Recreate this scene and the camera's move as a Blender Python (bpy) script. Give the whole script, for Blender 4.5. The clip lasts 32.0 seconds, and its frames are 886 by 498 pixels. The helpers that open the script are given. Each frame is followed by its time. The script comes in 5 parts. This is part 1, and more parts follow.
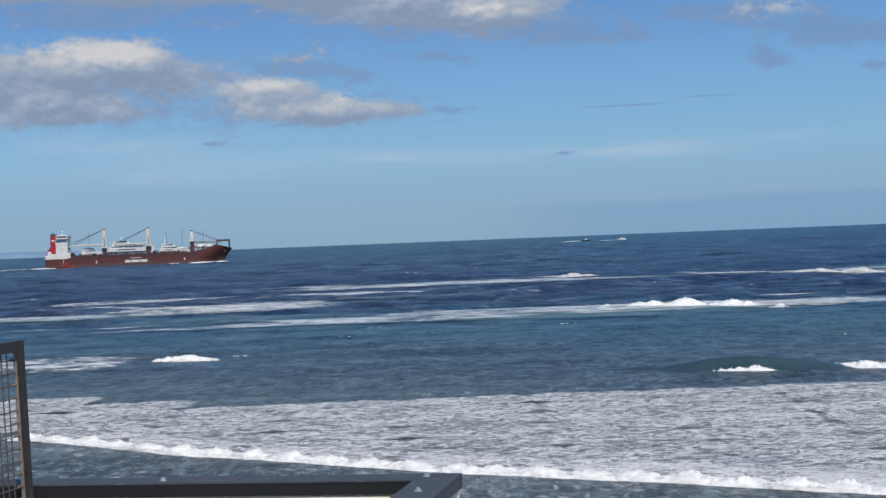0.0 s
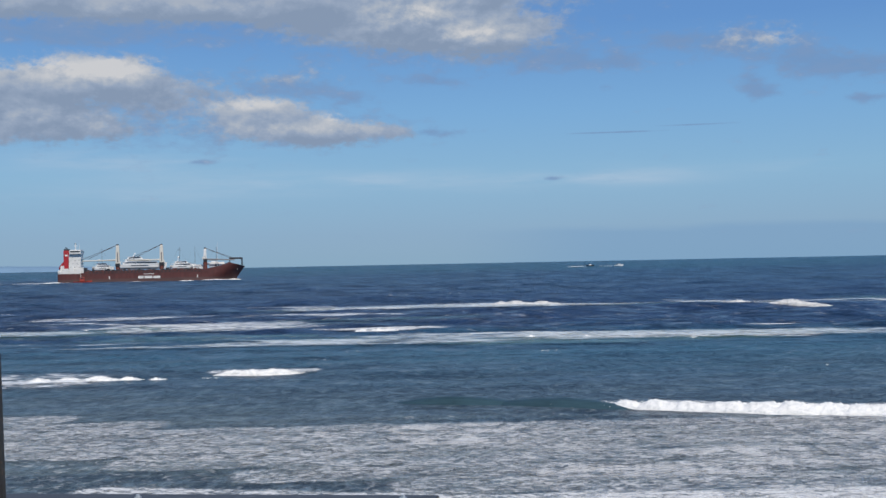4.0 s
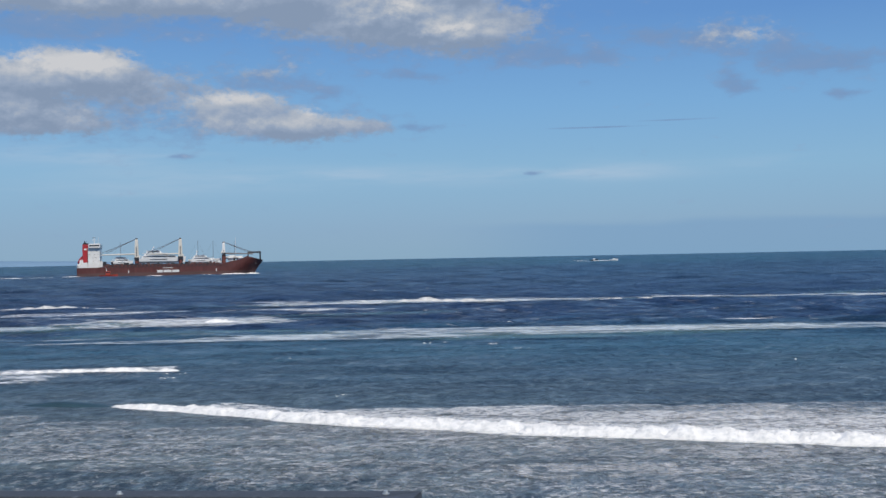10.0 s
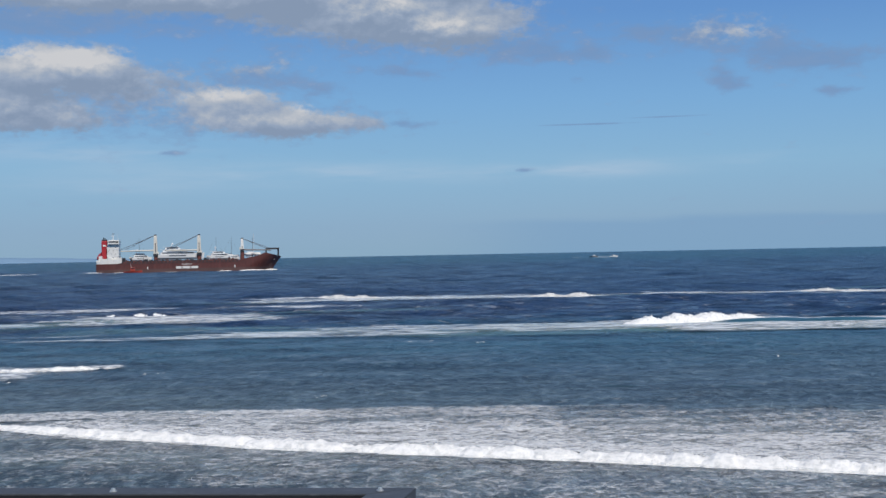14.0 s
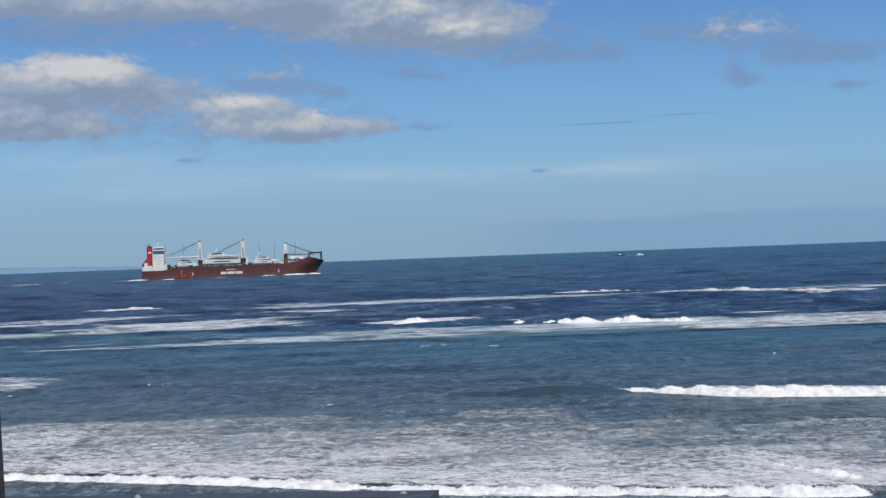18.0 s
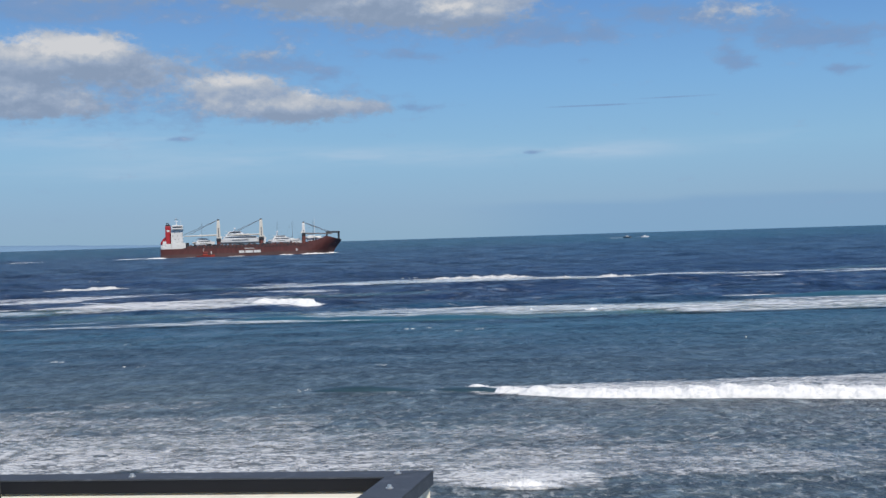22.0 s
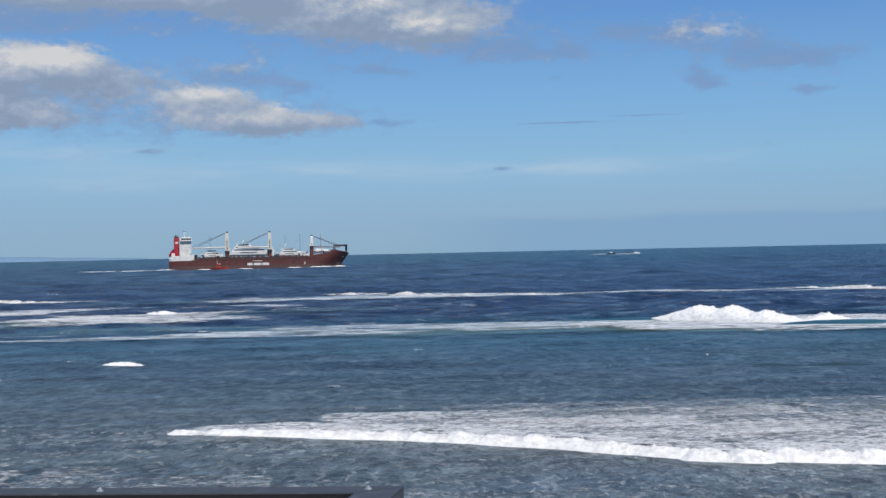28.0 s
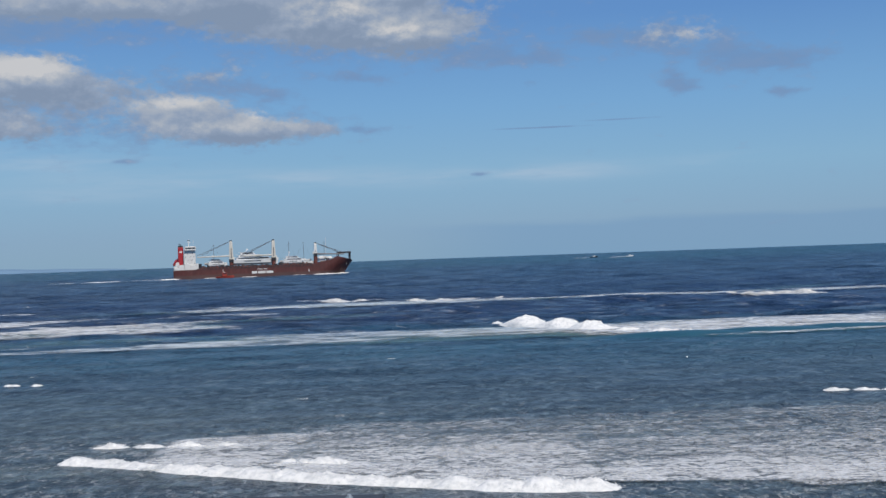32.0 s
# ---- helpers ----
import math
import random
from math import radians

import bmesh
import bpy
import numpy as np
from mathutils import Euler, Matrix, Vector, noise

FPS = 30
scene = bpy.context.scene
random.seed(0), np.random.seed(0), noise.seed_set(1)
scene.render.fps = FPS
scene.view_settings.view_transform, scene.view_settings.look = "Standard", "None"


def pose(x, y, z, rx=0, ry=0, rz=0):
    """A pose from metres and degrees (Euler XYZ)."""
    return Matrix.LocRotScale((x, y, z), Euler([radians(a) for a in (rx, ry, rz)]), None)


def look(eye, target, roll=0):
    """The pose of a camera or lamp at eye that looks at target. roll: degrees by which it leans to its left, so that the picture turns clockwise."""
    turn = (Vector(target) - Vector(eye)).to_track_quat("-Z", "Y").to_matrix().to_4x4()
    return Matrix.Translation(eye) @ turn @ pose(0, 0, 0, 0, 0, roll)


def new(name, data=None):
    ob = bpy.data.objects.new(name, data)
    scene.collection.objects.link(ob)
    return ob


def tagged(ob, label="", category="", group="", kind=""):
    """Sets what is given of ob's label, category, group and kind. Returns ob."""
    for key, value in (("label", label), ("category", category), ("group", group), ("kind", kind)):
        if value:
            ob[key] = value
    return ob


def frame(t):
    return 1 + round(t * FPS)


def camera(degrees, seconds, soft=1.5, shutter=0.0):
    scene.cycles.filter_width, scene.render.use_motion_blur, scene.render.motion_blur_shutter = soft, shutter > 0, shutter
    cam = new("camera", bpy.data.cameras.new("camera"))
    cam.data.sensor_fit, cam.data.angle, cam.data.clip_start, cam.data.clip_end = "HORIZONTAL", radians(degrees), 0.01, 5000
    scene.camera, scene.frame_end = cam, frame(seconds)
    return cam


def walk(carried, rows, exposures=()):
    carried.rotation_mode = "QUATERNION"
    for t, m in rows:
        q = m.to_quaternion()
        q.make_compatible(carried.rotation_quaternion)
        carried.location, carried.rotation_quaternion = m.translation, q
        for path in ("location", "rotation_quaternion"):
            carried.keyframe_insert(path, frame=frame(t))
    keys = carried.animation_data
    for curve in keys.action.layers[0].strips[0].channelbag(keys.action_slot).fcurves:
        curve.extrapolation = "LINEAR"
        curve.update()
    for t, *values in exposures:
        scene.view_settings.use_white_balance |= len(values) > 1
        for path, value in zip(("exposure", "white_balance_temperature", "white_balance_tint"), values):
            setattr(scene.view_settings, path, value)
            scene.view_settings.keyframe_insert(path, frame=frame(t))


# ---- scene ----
# The camera: held in the hand on a terrace 14 m above the sea.
cam = camera(40, 32.0)
# seconds, sideways, height, pan, tilt and roll in degrees
PATH = [
    (0, 0.0028, 13.9993, -0.000, -0.527, -2.266),
    (0.5, 0.0133, 13.9970, 1.098, -0.621, -1.661),
    (1, 0.0238, 13.9949, 1.444, -0.452, -1.507),
    (1.5, 0.0201, 13.9955, 1.438, -0.071, -1.040),
    (2, 0.0163, 13.9962, 0.697, 0.118, -0.951),
    (2.5, 0.0169, 13.9948, 0.390, 0.564, -1.063),
    (3, 0.0174, 13.9934, 0.699, 0.555, -1.158),
    (3.5, 0.0168, 13.9940, 0.527, 0.552, -1.186),
    (5.5, 0.0141, 13.9964, 1.976, 0.408, -1.053),
    (6, 0.0136, 13.9970, 2.382, 0.340, -1.233),
    (6.5, 0.0113, 13.9975, 2.323, 0.287, -1.026),
    (7, 0.0089, 13.9982, 1.888, 0.413, -1.093),
    (7.5, 0.0092, 13.9978, 1.725, 0.365, -1.084),
    (8, 0.0095, 13.9975, 1.671, 0.332, -1.003),
    (8.5, 0.0088, 13.9979, 1.916, 0.297, -0.996),
    (9, 0.0083, 13.9982, 1.806, 0.442, -1.025),
    (9.5, 0.0080, 13.9979, 1.725, 0.530, -1.281),
    (9.7, 0.0077, 13.9978, 2.000, 0.466, -1.192),
    (9.8, 0.0075, 13.9977, 1.860, 0.425, -1.155),
    (9.9, 0.0076, 13.9977, 1.700, 0.314, -1.109),
    (10, 0.0074, 13.9976, 1.620, 0.274, -1.096),
    (10.1, 0.0071, 13.9976, 1.980, 0.268, -1.089),
    (10.2, 0.0072, 13.9976, 2.280, 0.266, -1.101),
    (10.5, 0.0068, 13.9977, 2.336, 0.258, -1.113),
    (11, 0.0062, 13.9980, 2.119, 0.234, -1.200),
    (11.5, 0.0049, 13.9975, 1.697, 0.218, -1.227),
    (12, 0.0036, 13.9973, 1.598, 0.234, -1.263),
    (12.5, 0.0039, 13.9953, 1.417, 0.375, -1.221),
    (13, 0.0040, 13.9934, 1.808, 0.254, -1.166),
    (13.5, 0.0032, 13.9957, 1.406, 0.141, -1.034),
    (14, 0.0023, 13.9980, 1.989, 0.115, -1.100),
    (14.5, -0.0002, 13.9977, 2.532, -0.076, -1.122),
    (15, -0.0027, 13.9974, 2.220, -0.063, -1.248),
    (15.5, -0.0026, 13.9975, 1.772, 0.161, -1.357),
    (17.5, -0.0029, 13.9977, 0.758, -0.023, -1.394),
    (18, -0.0029, 13.9977, 1.207, 0.236, -2.126),
    (18.5, -0.0046, 13.9961, 2.702, 0.301, -1.143),
    (19, -0.0062, 13.9945, 2.691, -0.021, -1.403),
    (19.5, -0.0068, 13.9964, 1.499, -0.372, -1.616),
    (20, -0.0073, 13.9982, 1.348, -0.676, -1.885),
    (20.5, -0.0080, 13.9985, 1.158, -0.576, -1.760),
    (21, -0.0088, 13.9989, 1.292, -0.606, -1.832),
    (21.5, -0.0108, 13.9984, 1.406, -0.606, -1.717),
    (22, -0.0125, 13.9979, 1.558, -0.669, -1.729),
    (22.5, -0.0121, 13.9979, 1.205, -0.495, -1.461),
    (23, -0.0115, 13.9982, 1.461, -0.463, -1.429),
    (23.5, -0.0110, 13.9969, 1.845, -0.493, -1.313),
    (24, -0.0107, 13.9958, 2.531, -0.650, -1.275),
    (24.5, -0.0127, 13.9964, 2.779, -0.525, -1.265),
    (25, -0.0147, 13.9970, 2.711, -0.368, -1.223),
    (25.5, -0.0156, 13.9972, 3.070, -0.379, -1.321),
    (27.5, -0.0195, 13.9978, 3.014, -0.084, -1.221),
    (28, -0.0206, 13.9981, 3.015, 0.019, -1.191),
    (28.5, -0.0203, 13.9987, 3.237, -0.019, -1.149),
    (29, -0.0201, 13.9993, 2.885, 0.272, -1.497),
    (29.5, -0.0202, 13.9993, 2.574, 0.668, -1.743),
    (30, -0.0203, 13.9993, 2.773, 1.252, -2.216),
    (30.5, -0.0203, 13.9993, 2.747, 1.151, -2.519),
    (31, -0.0201, 13.9992, 2.959, 0.923, -2.300),
    (31.5, -0.0199, 13.9995, 3.380, 0.520, -2.293),
    (32, -0.0199, 13.9998, 4.049, 0.283, -2.001),
]


def held(x, z, pan, tilt, roll):
    p, q = radians(pan), radians(tilt)
    way = Vector((math.sin(p) * math.cos(q), math.cos(p) * math.cos(q), math.sin(q)))
    eye = Vector((x, 0, z))
    return look(eye, eye + way, roll)


walk(cam, [(t, held(*row)) for t, *row in PATH], exposures=[(0, -0.04), (20, -0.04), (21.5, 0.03), (29.2, 0.03), (30, -0.14), (32, -0.12)])

# ---- world and sun ----
SUN_TURN, SUN_RISE = 158.0, 50.0   # the sun stands high behind the camera

sun = new("sun", bpy.data.lights.new("sun", "SUN"))
sun.data.energy, sun.data.angle, sun.data.color = 3.9, radians(0.6), (1.0, 0.93, 0.83)
sun.matrix_world = look((0, 0, 0), (-math.sin(radians(SUN_TURN)) * math.cos(radians(SUN_RISE)),
                                    -math.cos(radians(SUN_TURN)) * math.cos(radians(SUN_RISE)),
                                    -math.sin(radians(SUN_RISE))))

# clouds: bearing and rise of the middle, half width and half height in degrees, weight
CLOUDS = [(-21.4, 7.88, 4.0, 1.20, 1.30), (-15.8, 8.55, 3.2, 0.90, 1.30), (-13.9, 8.90, 1.3, 0.69, 0.70), (-18.5, 6.75, 2.9, 1.20, 1.25), (-15.4, 6.19, 2.1, 0.64, 0.80), (-12.2, 7.75, 2.9, 1.12, 0.85),
          (-7.8, 7.14, 2.3, 0.69, 1.10), (-7.1, 6.23, 3.3, 0.75, 1.10), (-4.0, 6.04, 2.5, 0.58, 0.90), (-1.6, 6.06, 1.3, 0.29, 0.60), (-15.1, 11.71, 6.9, 0.69, 1.25), (-8.0, 11.89, 5.3, 0.64, 1.10),
          (-3.1, 11.01, 3.7, 1.17, 1.05), (1.2, 10.92, 3.5, 1.38, 1.35), (4.4, 10.39, 2.1, 1.12, 0.80), (-1.4, 13.04, 8.5, 1.33, 1.30), (-15.5, 13.22, 13.3, 1.33, 1.20), (15.2, 9.85, 2.8, 0.75, 0.55),
          (-6.0, 8.64, 2.1, 0.48, 0.60)]
# their sunlit heads and shaded bases
LIT = [(-16.6, 8.83, 2.1, 0.53, 1.00), (-14.0, 8.90, 1.2, 0.59, 1.20), (-17.3, 6.65, 1.9, 0.27, 0.50), (-8.4, 7.40, 2.0, 0.29, 1.00), (-4.5, 6.80, 0.7, 0.21, 0.80), (-7.3, 6.26, 2.1, 0.35, 0.90),
          (-3.9, 6.30, 1.6, 0.24, 0.50), (-14.9, 6.19, 1.1, 0.32, 0.40), (-0.7, 11.51, 2.0, 0.62, 1.40), (2.2, 10.55, 2.1, 0.45, 1.40), (-2.3, 11.01, 0.8, 0.32, 0.40), (-11.8, 11.45, 4.3, 0.32, 0.45),
          (15.6, 9.8, 1.6, 0.45, 0.50), (-15.1, 6.94, 2.4, 0.21, 0.40)]
DIM = [(-16.5, 10.89, 3.5, 0.43, 0.90), (-5.5, 5.44, 2.4, 0.37, 0.90), (-2.3, 9.67, 4.0, 0.43, 0.90), (-16.6, 5.64, 2.4, 0.32, 0.80), (-5.2, 11.26, 1.9, 0.74, 0.70), (4.9, 9.73, 1.9, 0.59, 0.80),
          (-12.4, 7.11, 2.1, 0.59, 0.50), (-16.6, 7.66, 3.2, 0.27, 0.45), (0.4, 10.86, 1.3, 0.19, 0.50)]
WISPS = [(-13.5, 7.0, 6.5, 1.7, 0.75), (-5.5, 6.2, 5.0, 0.9, 0.7), (0.5, 10.3, 8.0, 1.5, 0.75), (-14.0, 10.9, 7.0, 0.8, 0.85),
         (14.6, 9.6, 3.0, 0.75, 0.95), (9.0, 9.05, 1.0, 0.42, 1.0), (7.0, 9.2, 0.9, 0.5, 0.95), (4.9, 9.3, 1.6, 0.6, 0.7), (11.4, 9.95, 1.6, 0.35, 0.6),
         (19.5, 8.25, 2.8, 0.55, 1.15), (15.5, 7.35, 1.0, 0.4, 0.95), (15.0, 7.9, 0.6, 0.4, 0.7), (19.9, 6.85, 1.2, 0.26, 0.9), (17.4, 8.8, 1.8, 0.5, 0.8),
         (0.3, 8.4, 1.6, 0.3, 0.75), (-6.2, 8.2, 2.4, 0.6, 0.72), (-3.4, 7.6, 1.2, 0.35, 0.6), (5.8, 3.74, 0.45, 0.10, 0.95), (8.3, 7.9, 0.5, 0.2, 0.6),
         (-10.6, 4.75, 0.7, 0.11, 0.7), (7.0, 12.4, 6.0, 0.6, 0.7), (-16.6, 10.35, 2.6, 0.45, 0.9), (0.2, 6.0, 1.6, 0.22, 0.7)]
TRAILS = [(8.7, 5.80, 2.8, 0.05, 0.75), (12.3, 6.02, 1.9, 0.05, 0.75)]
VEILS = [(-4.0, 3.75, 9.0, 0.42, 0.75), (8.1, 3.75, 4.2, 0.42, 0.8), (-14.0, 4.8, 5.0, 0.5, 0.7), (18.0, 3.9, 3.0, 0.3, 0.5), (-14.0, 3.2, 6.0, 0.3, 0.4)]
# radiance of the clear sky by degrees above the horizon
AIR = [(-5, (0.235, 0.40, 0.57)), (0.0, (0.235, 0.40, 0.57)), (1.2, (0.226, 0.39, 0.585)), (4.0, (0.228, 0.442, 0.665)),
       (7.0, (0.178, 0.395, 0.69)), (11.0, (0.115, 0.285, 0.62)), (20.0, (0.10, 0.22, 0.50)), (90.0, (0.12, 0.22, 0.41))]


class Tree:
    """A short way to lay out shader nodes."""

    def __init__(self, tree):
        self.tree = tree
        tree.nodes.clear()

    def node(self, kind, put=()):
        n = self.tree.nodes.new(kind)
        for key, value in dict(put).items():
            if isinstance(value, bpy.types.NodeSocket):
                self.tree.links.new(value, n.inputs[key])
            else:
                n.inputs[key].default_value = value
        return n

    def math(self, op, a, b=0.0, c=0.0):
        n = self.node("ShaderNodeMath", {0: a, 1: b, 2: c})
        n.operation = op
        return n.outputs[0]

    def vec(self, op, a, b=(0, 0, 0), c=(0, 0, 0)):
        n = self.node("ShaderNodeVectorMath", {0: a, 1: b, 2: c} if op == "MULTIPLY_ADD" else {0: a, 1: b})
        n.operation = op
        return n.outputs["Value" if op == "DOT_PRODUCT" else "Vector"]

    def noise(self, vector, scale, detail=4, rough=0.55, warp=0.0):
        return self.node("ShaderNodeTexNoise", {"Vector": vector, "Scale": scale, "Detail": detail, "Roughness": rough, "Distortion": warp}).outputs[0]

    def ramp(self, fac, *stops):
        n = self.node("ShaderNodeValToRGB", {"Fac": fac})
        els = n.color_ramp.elements
        while len(els) < len(stops):
            els.new(0.5)
        for el, (at, col) in zip(els, stops):
            el.position, el.color = at, (*col, 1) if isinstance(col, tuple) else (col, col, col, 1)
        return n.outputs["Color"]

    def step(self, value, low, high):
        n = self.node("ShaderNodeMapRange", {"Value": value, "From Min": low, "From Max": high})
        n.interpolation_type = "SMOOTHSTEP"
        return n.outputs[0]

    def mix(self, fac, a, b):
        n = self.node("ShaderNodeMix", {0: fac, 6: a, 7: b})
        n.data_type = "RGBA"
        return n.outputs[2]


def lobes(tr, spot, spots):
    """The sum of soft ellipses."""
    total = None
    for az, el, wide, high, weight in spots:
        d = tr.vec("MULTIPLY_ADD", spot, (1 / wide, 1 / high, 0), (-az / wide, -el / high, 0))
        one = tr.math("MULTIPLY", tr.math("POWER", 2.718, tr.math("MULTIPLY", tr.vec("DOT_PRODUCT", d, d), -1.0)), weight)
        total = one if total is None else tr.math("ADD", total, one)
    return total


def cloud_group():
    g = bpy.data.node_groups.new("cumulus", "ShaderNodeTree")
    g.interface.new_socket("Spot", in_out="INPUT", socket_type="NodeSocketVector")
    g.interface.new_socket("Thick", in_out="OUTPUT", socket_type="NodeSocketFloat")
    g.interface.new_socket("Soft", in_out="OUTPUT", socket_type="NodeSocketFloat")
    tr = Tree(g)
    spot = tr.node("NodeGroupInput").outputs[0]
    n1 = tr.noise(tr.vec("MULTIPLY", spot, (0.55, 1.0, 1.0)), 0.62, 5, 0.52)
    n2 = tr.noise(tr.vec("MULTIPLY", spot, (0.6, 1.0, 1.0)), 1.7, 4, 0.52)
    lump = tr.math("ADD", tr.math("MULTIPLY", tr.math("SUBTRACT", n1, 0.5), 1.9), tr.math("MULTIPLY", tr.math("SUBTRACT", n2, 0.5), 1.15))
    mass = lobes(tr, spot, CLOUDS)
    thick = tr.math("ADD", mass, tr.math("MULTIPLY", lump, tr.step(mass, 0.05, 0.55)))
    s1 = tr.noise(tr.vec("MULTIPLY", spot, (0.7, 1.0, 1.0)), 0.55, 2, 0.45)
    s2 = tr.noise(tr.vec("MULTIPLY", spot, (0.7, 1.0, 1.0)), 2.1, 6, 0.6)
    soft = tr.math("ADD", tr.math("MULTIPLY", mass, 0.55), tr.math("ADD", tr.math("MULTIPLY", s1, 2.3), tr.math("MULTIPLY", s2, 1.0)))
    tr.node("NodeGroupOutput", {0: thick, 1: soft})
    return g


def make_world():
    world = bpy.data.worlds.new("sky")
    scene.world = world
    world.use_nodes = True
    tr = Tree(world.node_tree)
    air = tr.node("ShaderNodeTexSky")
    air.sky_type, air.sun_disc = "NISHITA", False
    air.sun_elevation, air.sun_rotation = radians(SUN_RISE), radians(SUN_TURN)
    air.altitude, air.air_density, air.dust_density, air.ozone_density = 0.0, 1.0, 0.6, 2.2
    sky = air.outputs[0]
    deg = 180 / math.pi
    way = tr.node("ShaderNodeTexCoord").outputs["Generated"]
    x, y, z = tr.node("ShaderNodeSeparateXYZ", {0: way}).outputs
    az = tr.math("MULTIPLY", tr.math("ARCTAN2", x, y), deg)
    el = tr.math("MULTIPLY", tr.math("ARCSINE", z), deg)
    spot = tr.node("ShaderNodeCombineXYZ", {0: az, 1: el, 2: 0.0}).outputs[0]
    haze = tr.ramp(tr.node("ShaderNodeMapRange", {"Value": el, "From Min": -5.0, "From Max": 90.0}).outputs[0],
                   *[((deg_up + 5) / 95, tuple(v / 0.11 for v in rgb)) for deg_up, rgb in AIR])
    sky = tr.mix(0.9, sky, haze)
    band = tr.math("MULTIPLY", tr.step(tr.math("ADD", el, tr.math("MULTIPLY", tr.noise(tr.vec("MULTIPLY", spot, (0.1, 0.6, 1)), 1.0, 4), 0.8)), 2.0, 1.55), tr.step(az, 0.0, 9.0))
    sky = tr.mix(tr.math("MULTIPLY", band, 0.55), sky, (1.75, 3.2, 5.1, 1))
    group = cloud_group()

    def cumulus(where):
        n = tr.node("ShaderNodeGroup")
        n.node_tree = group
        tr.tree.links.new(where, n.inputs[0])
        return n.outputs

    here, puff = cumulus(spot)
    above = cumulus(tr.vec("ADD", spot, (-0.35, 0.7, 0)))[1]
    shred = tr.noise(tr.vec("MULTIPLY", spot, (0.6, 1.0, 1.0)), 3.2, 6, 0.62)
    cover = tr.step(tr.math("ADD", here, tr.math("MULTIPLY", tr.math("SUBTRACT", shred, 0.5), 1.3)), 0.22, 1.0)
    close = cumulus(tr.vec("ADD", spot, (-0.12, 0.25, 0)))[1]
    lit = tr.math("ADD", tr.math("MULTIPLY", tr.step(tr.math("SUBTRACT", puff, above), -0.85, 0.95), 0.5), tr.math("MULTIPLY", tr.step(tr.math("SUBTRACT", puff, close), -0.4, 0.45), 0.5))
    thin = tr.step(here, 1.5, 0.35)
    shade = tr.math("ADD", tr.math("MULTIPLY", lit, 0.55), tr.math("MULTIPLY", thin, 0.10))
    ragged = tr.math("ADD", tr.math("MULTIPLY", lit, 1.0), tr.math("MULTIPLY", shred, 0.7))
    shade = tr.math("ADD", shade, tr.math("MULTIPLY", ragged, tr.math("SUBTRACT", tr.math("MULTIPLY", lobes(tr, spot, LIT), 0.46), tr.math("MULTIPLY", lobes(tr, spot, DIM), 0.30))))
    tint = tr.ramp(shade, (0.10, (2.2, 2.9, 4.1)), (0.36, (2.8, 3.5, 4.7)), (0.60, (3.7, 4.2, 5.0)), (1.0, (5.5, 5.6, 5.85)))
    fine = tr.noise(tr.vec("MULTIPLY", spot, (0.5, 1.1, 1.0)), 1.3, 6, 0.6)
    wisp = tr.math("MULTIPLY", tr.step(tr.math("ADD", lobes(tr, spot, WISPS), tr.math("MULTIPLY", tr.math("SUBTRACT", fine, 0.5), 2.1)), 0.2, 1.05), 0.78)
    veil = tr.math("MULTIPLY", lobes(tr, spot, VEILS), tr.step(tr.noise(tr.vec("MULTIPLY", spot, (0.12, 0.9, 1.0)), 1.0, 4), 0.3, 0.75))
    col = tr.mix(tr.math("MULTIPLY", veil, 1.25), sky, (3.75, 5.0, 6.4, 1))
    trail = tr.math("MULTIPLY", tr.step(tr.math("ADD", lobes(tr, spot, TRAILS), tr.math("MULTIPLY", tr.math("SUBTRACT", fine, 0.5), 0.9)), 0.15, 0.8), 0.8)
    col = tr.mix(trail, col, (1.7, 2.8, 4.7, 1))
    col = tr.mix(wisp, col, tr.ramp(fine, (0.4, (1.6, 2.75, 4.8)), (0.62, (1.85, 2.8, 4.6)), (0.85, (3.6, 4.1, 5.2))))
    col = tr.mix(cover, col, tint)
    back = tr.node("ShaderNodeBackground", {"Color": col, "Strength": 0.11})
    tr.node("ShaderNodeOutputWorld", {0: back.outputs[0]})


make_world()

# ---- materials ----
def material(name, col, rough=0.6, metal=0.0, vary=0.25, scale=3.0, bump=0.0, bump_scale=20.0, spec=0.5, dirt=None, stretch=(1, 1, 1)):
    m = bpy.data.materials.new(name)
    m.use_nodes = True
    tr = Tree(m.node_tree)
    at = tr.vec("MULTIPLY", tr.node("ShaderNodeTexCoord").outputs["Object"], stretch)
    n = tr.noise(at, scale, 6, 0.6)
    fine = tr.noise(at, scale * 7, 4, 0.6)
    lo, hi = tuple(c * (1 - vary) for c in col), tuple(min(1, c * (1 + vary)) for c in col)
    c = tr.ramp(tr.math("ADD", tr.math("MULTIPLY", n, 0.7), tr.math("MULTIPLY", fine, 0.3)), (0.3, lo), (0.7, hi))
    if dirt:
        c = tr.mix(tr.math("MULTIPLY", tr.step(tr.noise(at, scale * 2.3, 7, 0.7), 0.52, 0.72), 0.8), c, (*dirt, 1))
    b = tr.node("ShaderNodeBsdfPrincipled", {"Base Color": c, "Metallic": metal, "Specular IOR Level": spec,
                                            "Roughness": tr.math("ADD", tr.math("MULTIPLY", fine, 0.2), rough - 0.1)})
    if bump:
        h = tr.noise(at, bump_scale, 5, 0.6)
        tr.tree.links.new(tr.node("ShaderNodeBump", {"Height": h, "Strength": 0.6, "Distance": bump}).outputs[0], b.inputs["Normal"])
    tr.node("ShaderNodeOutputMaterial", {0: b.outputs[0]})
    return m


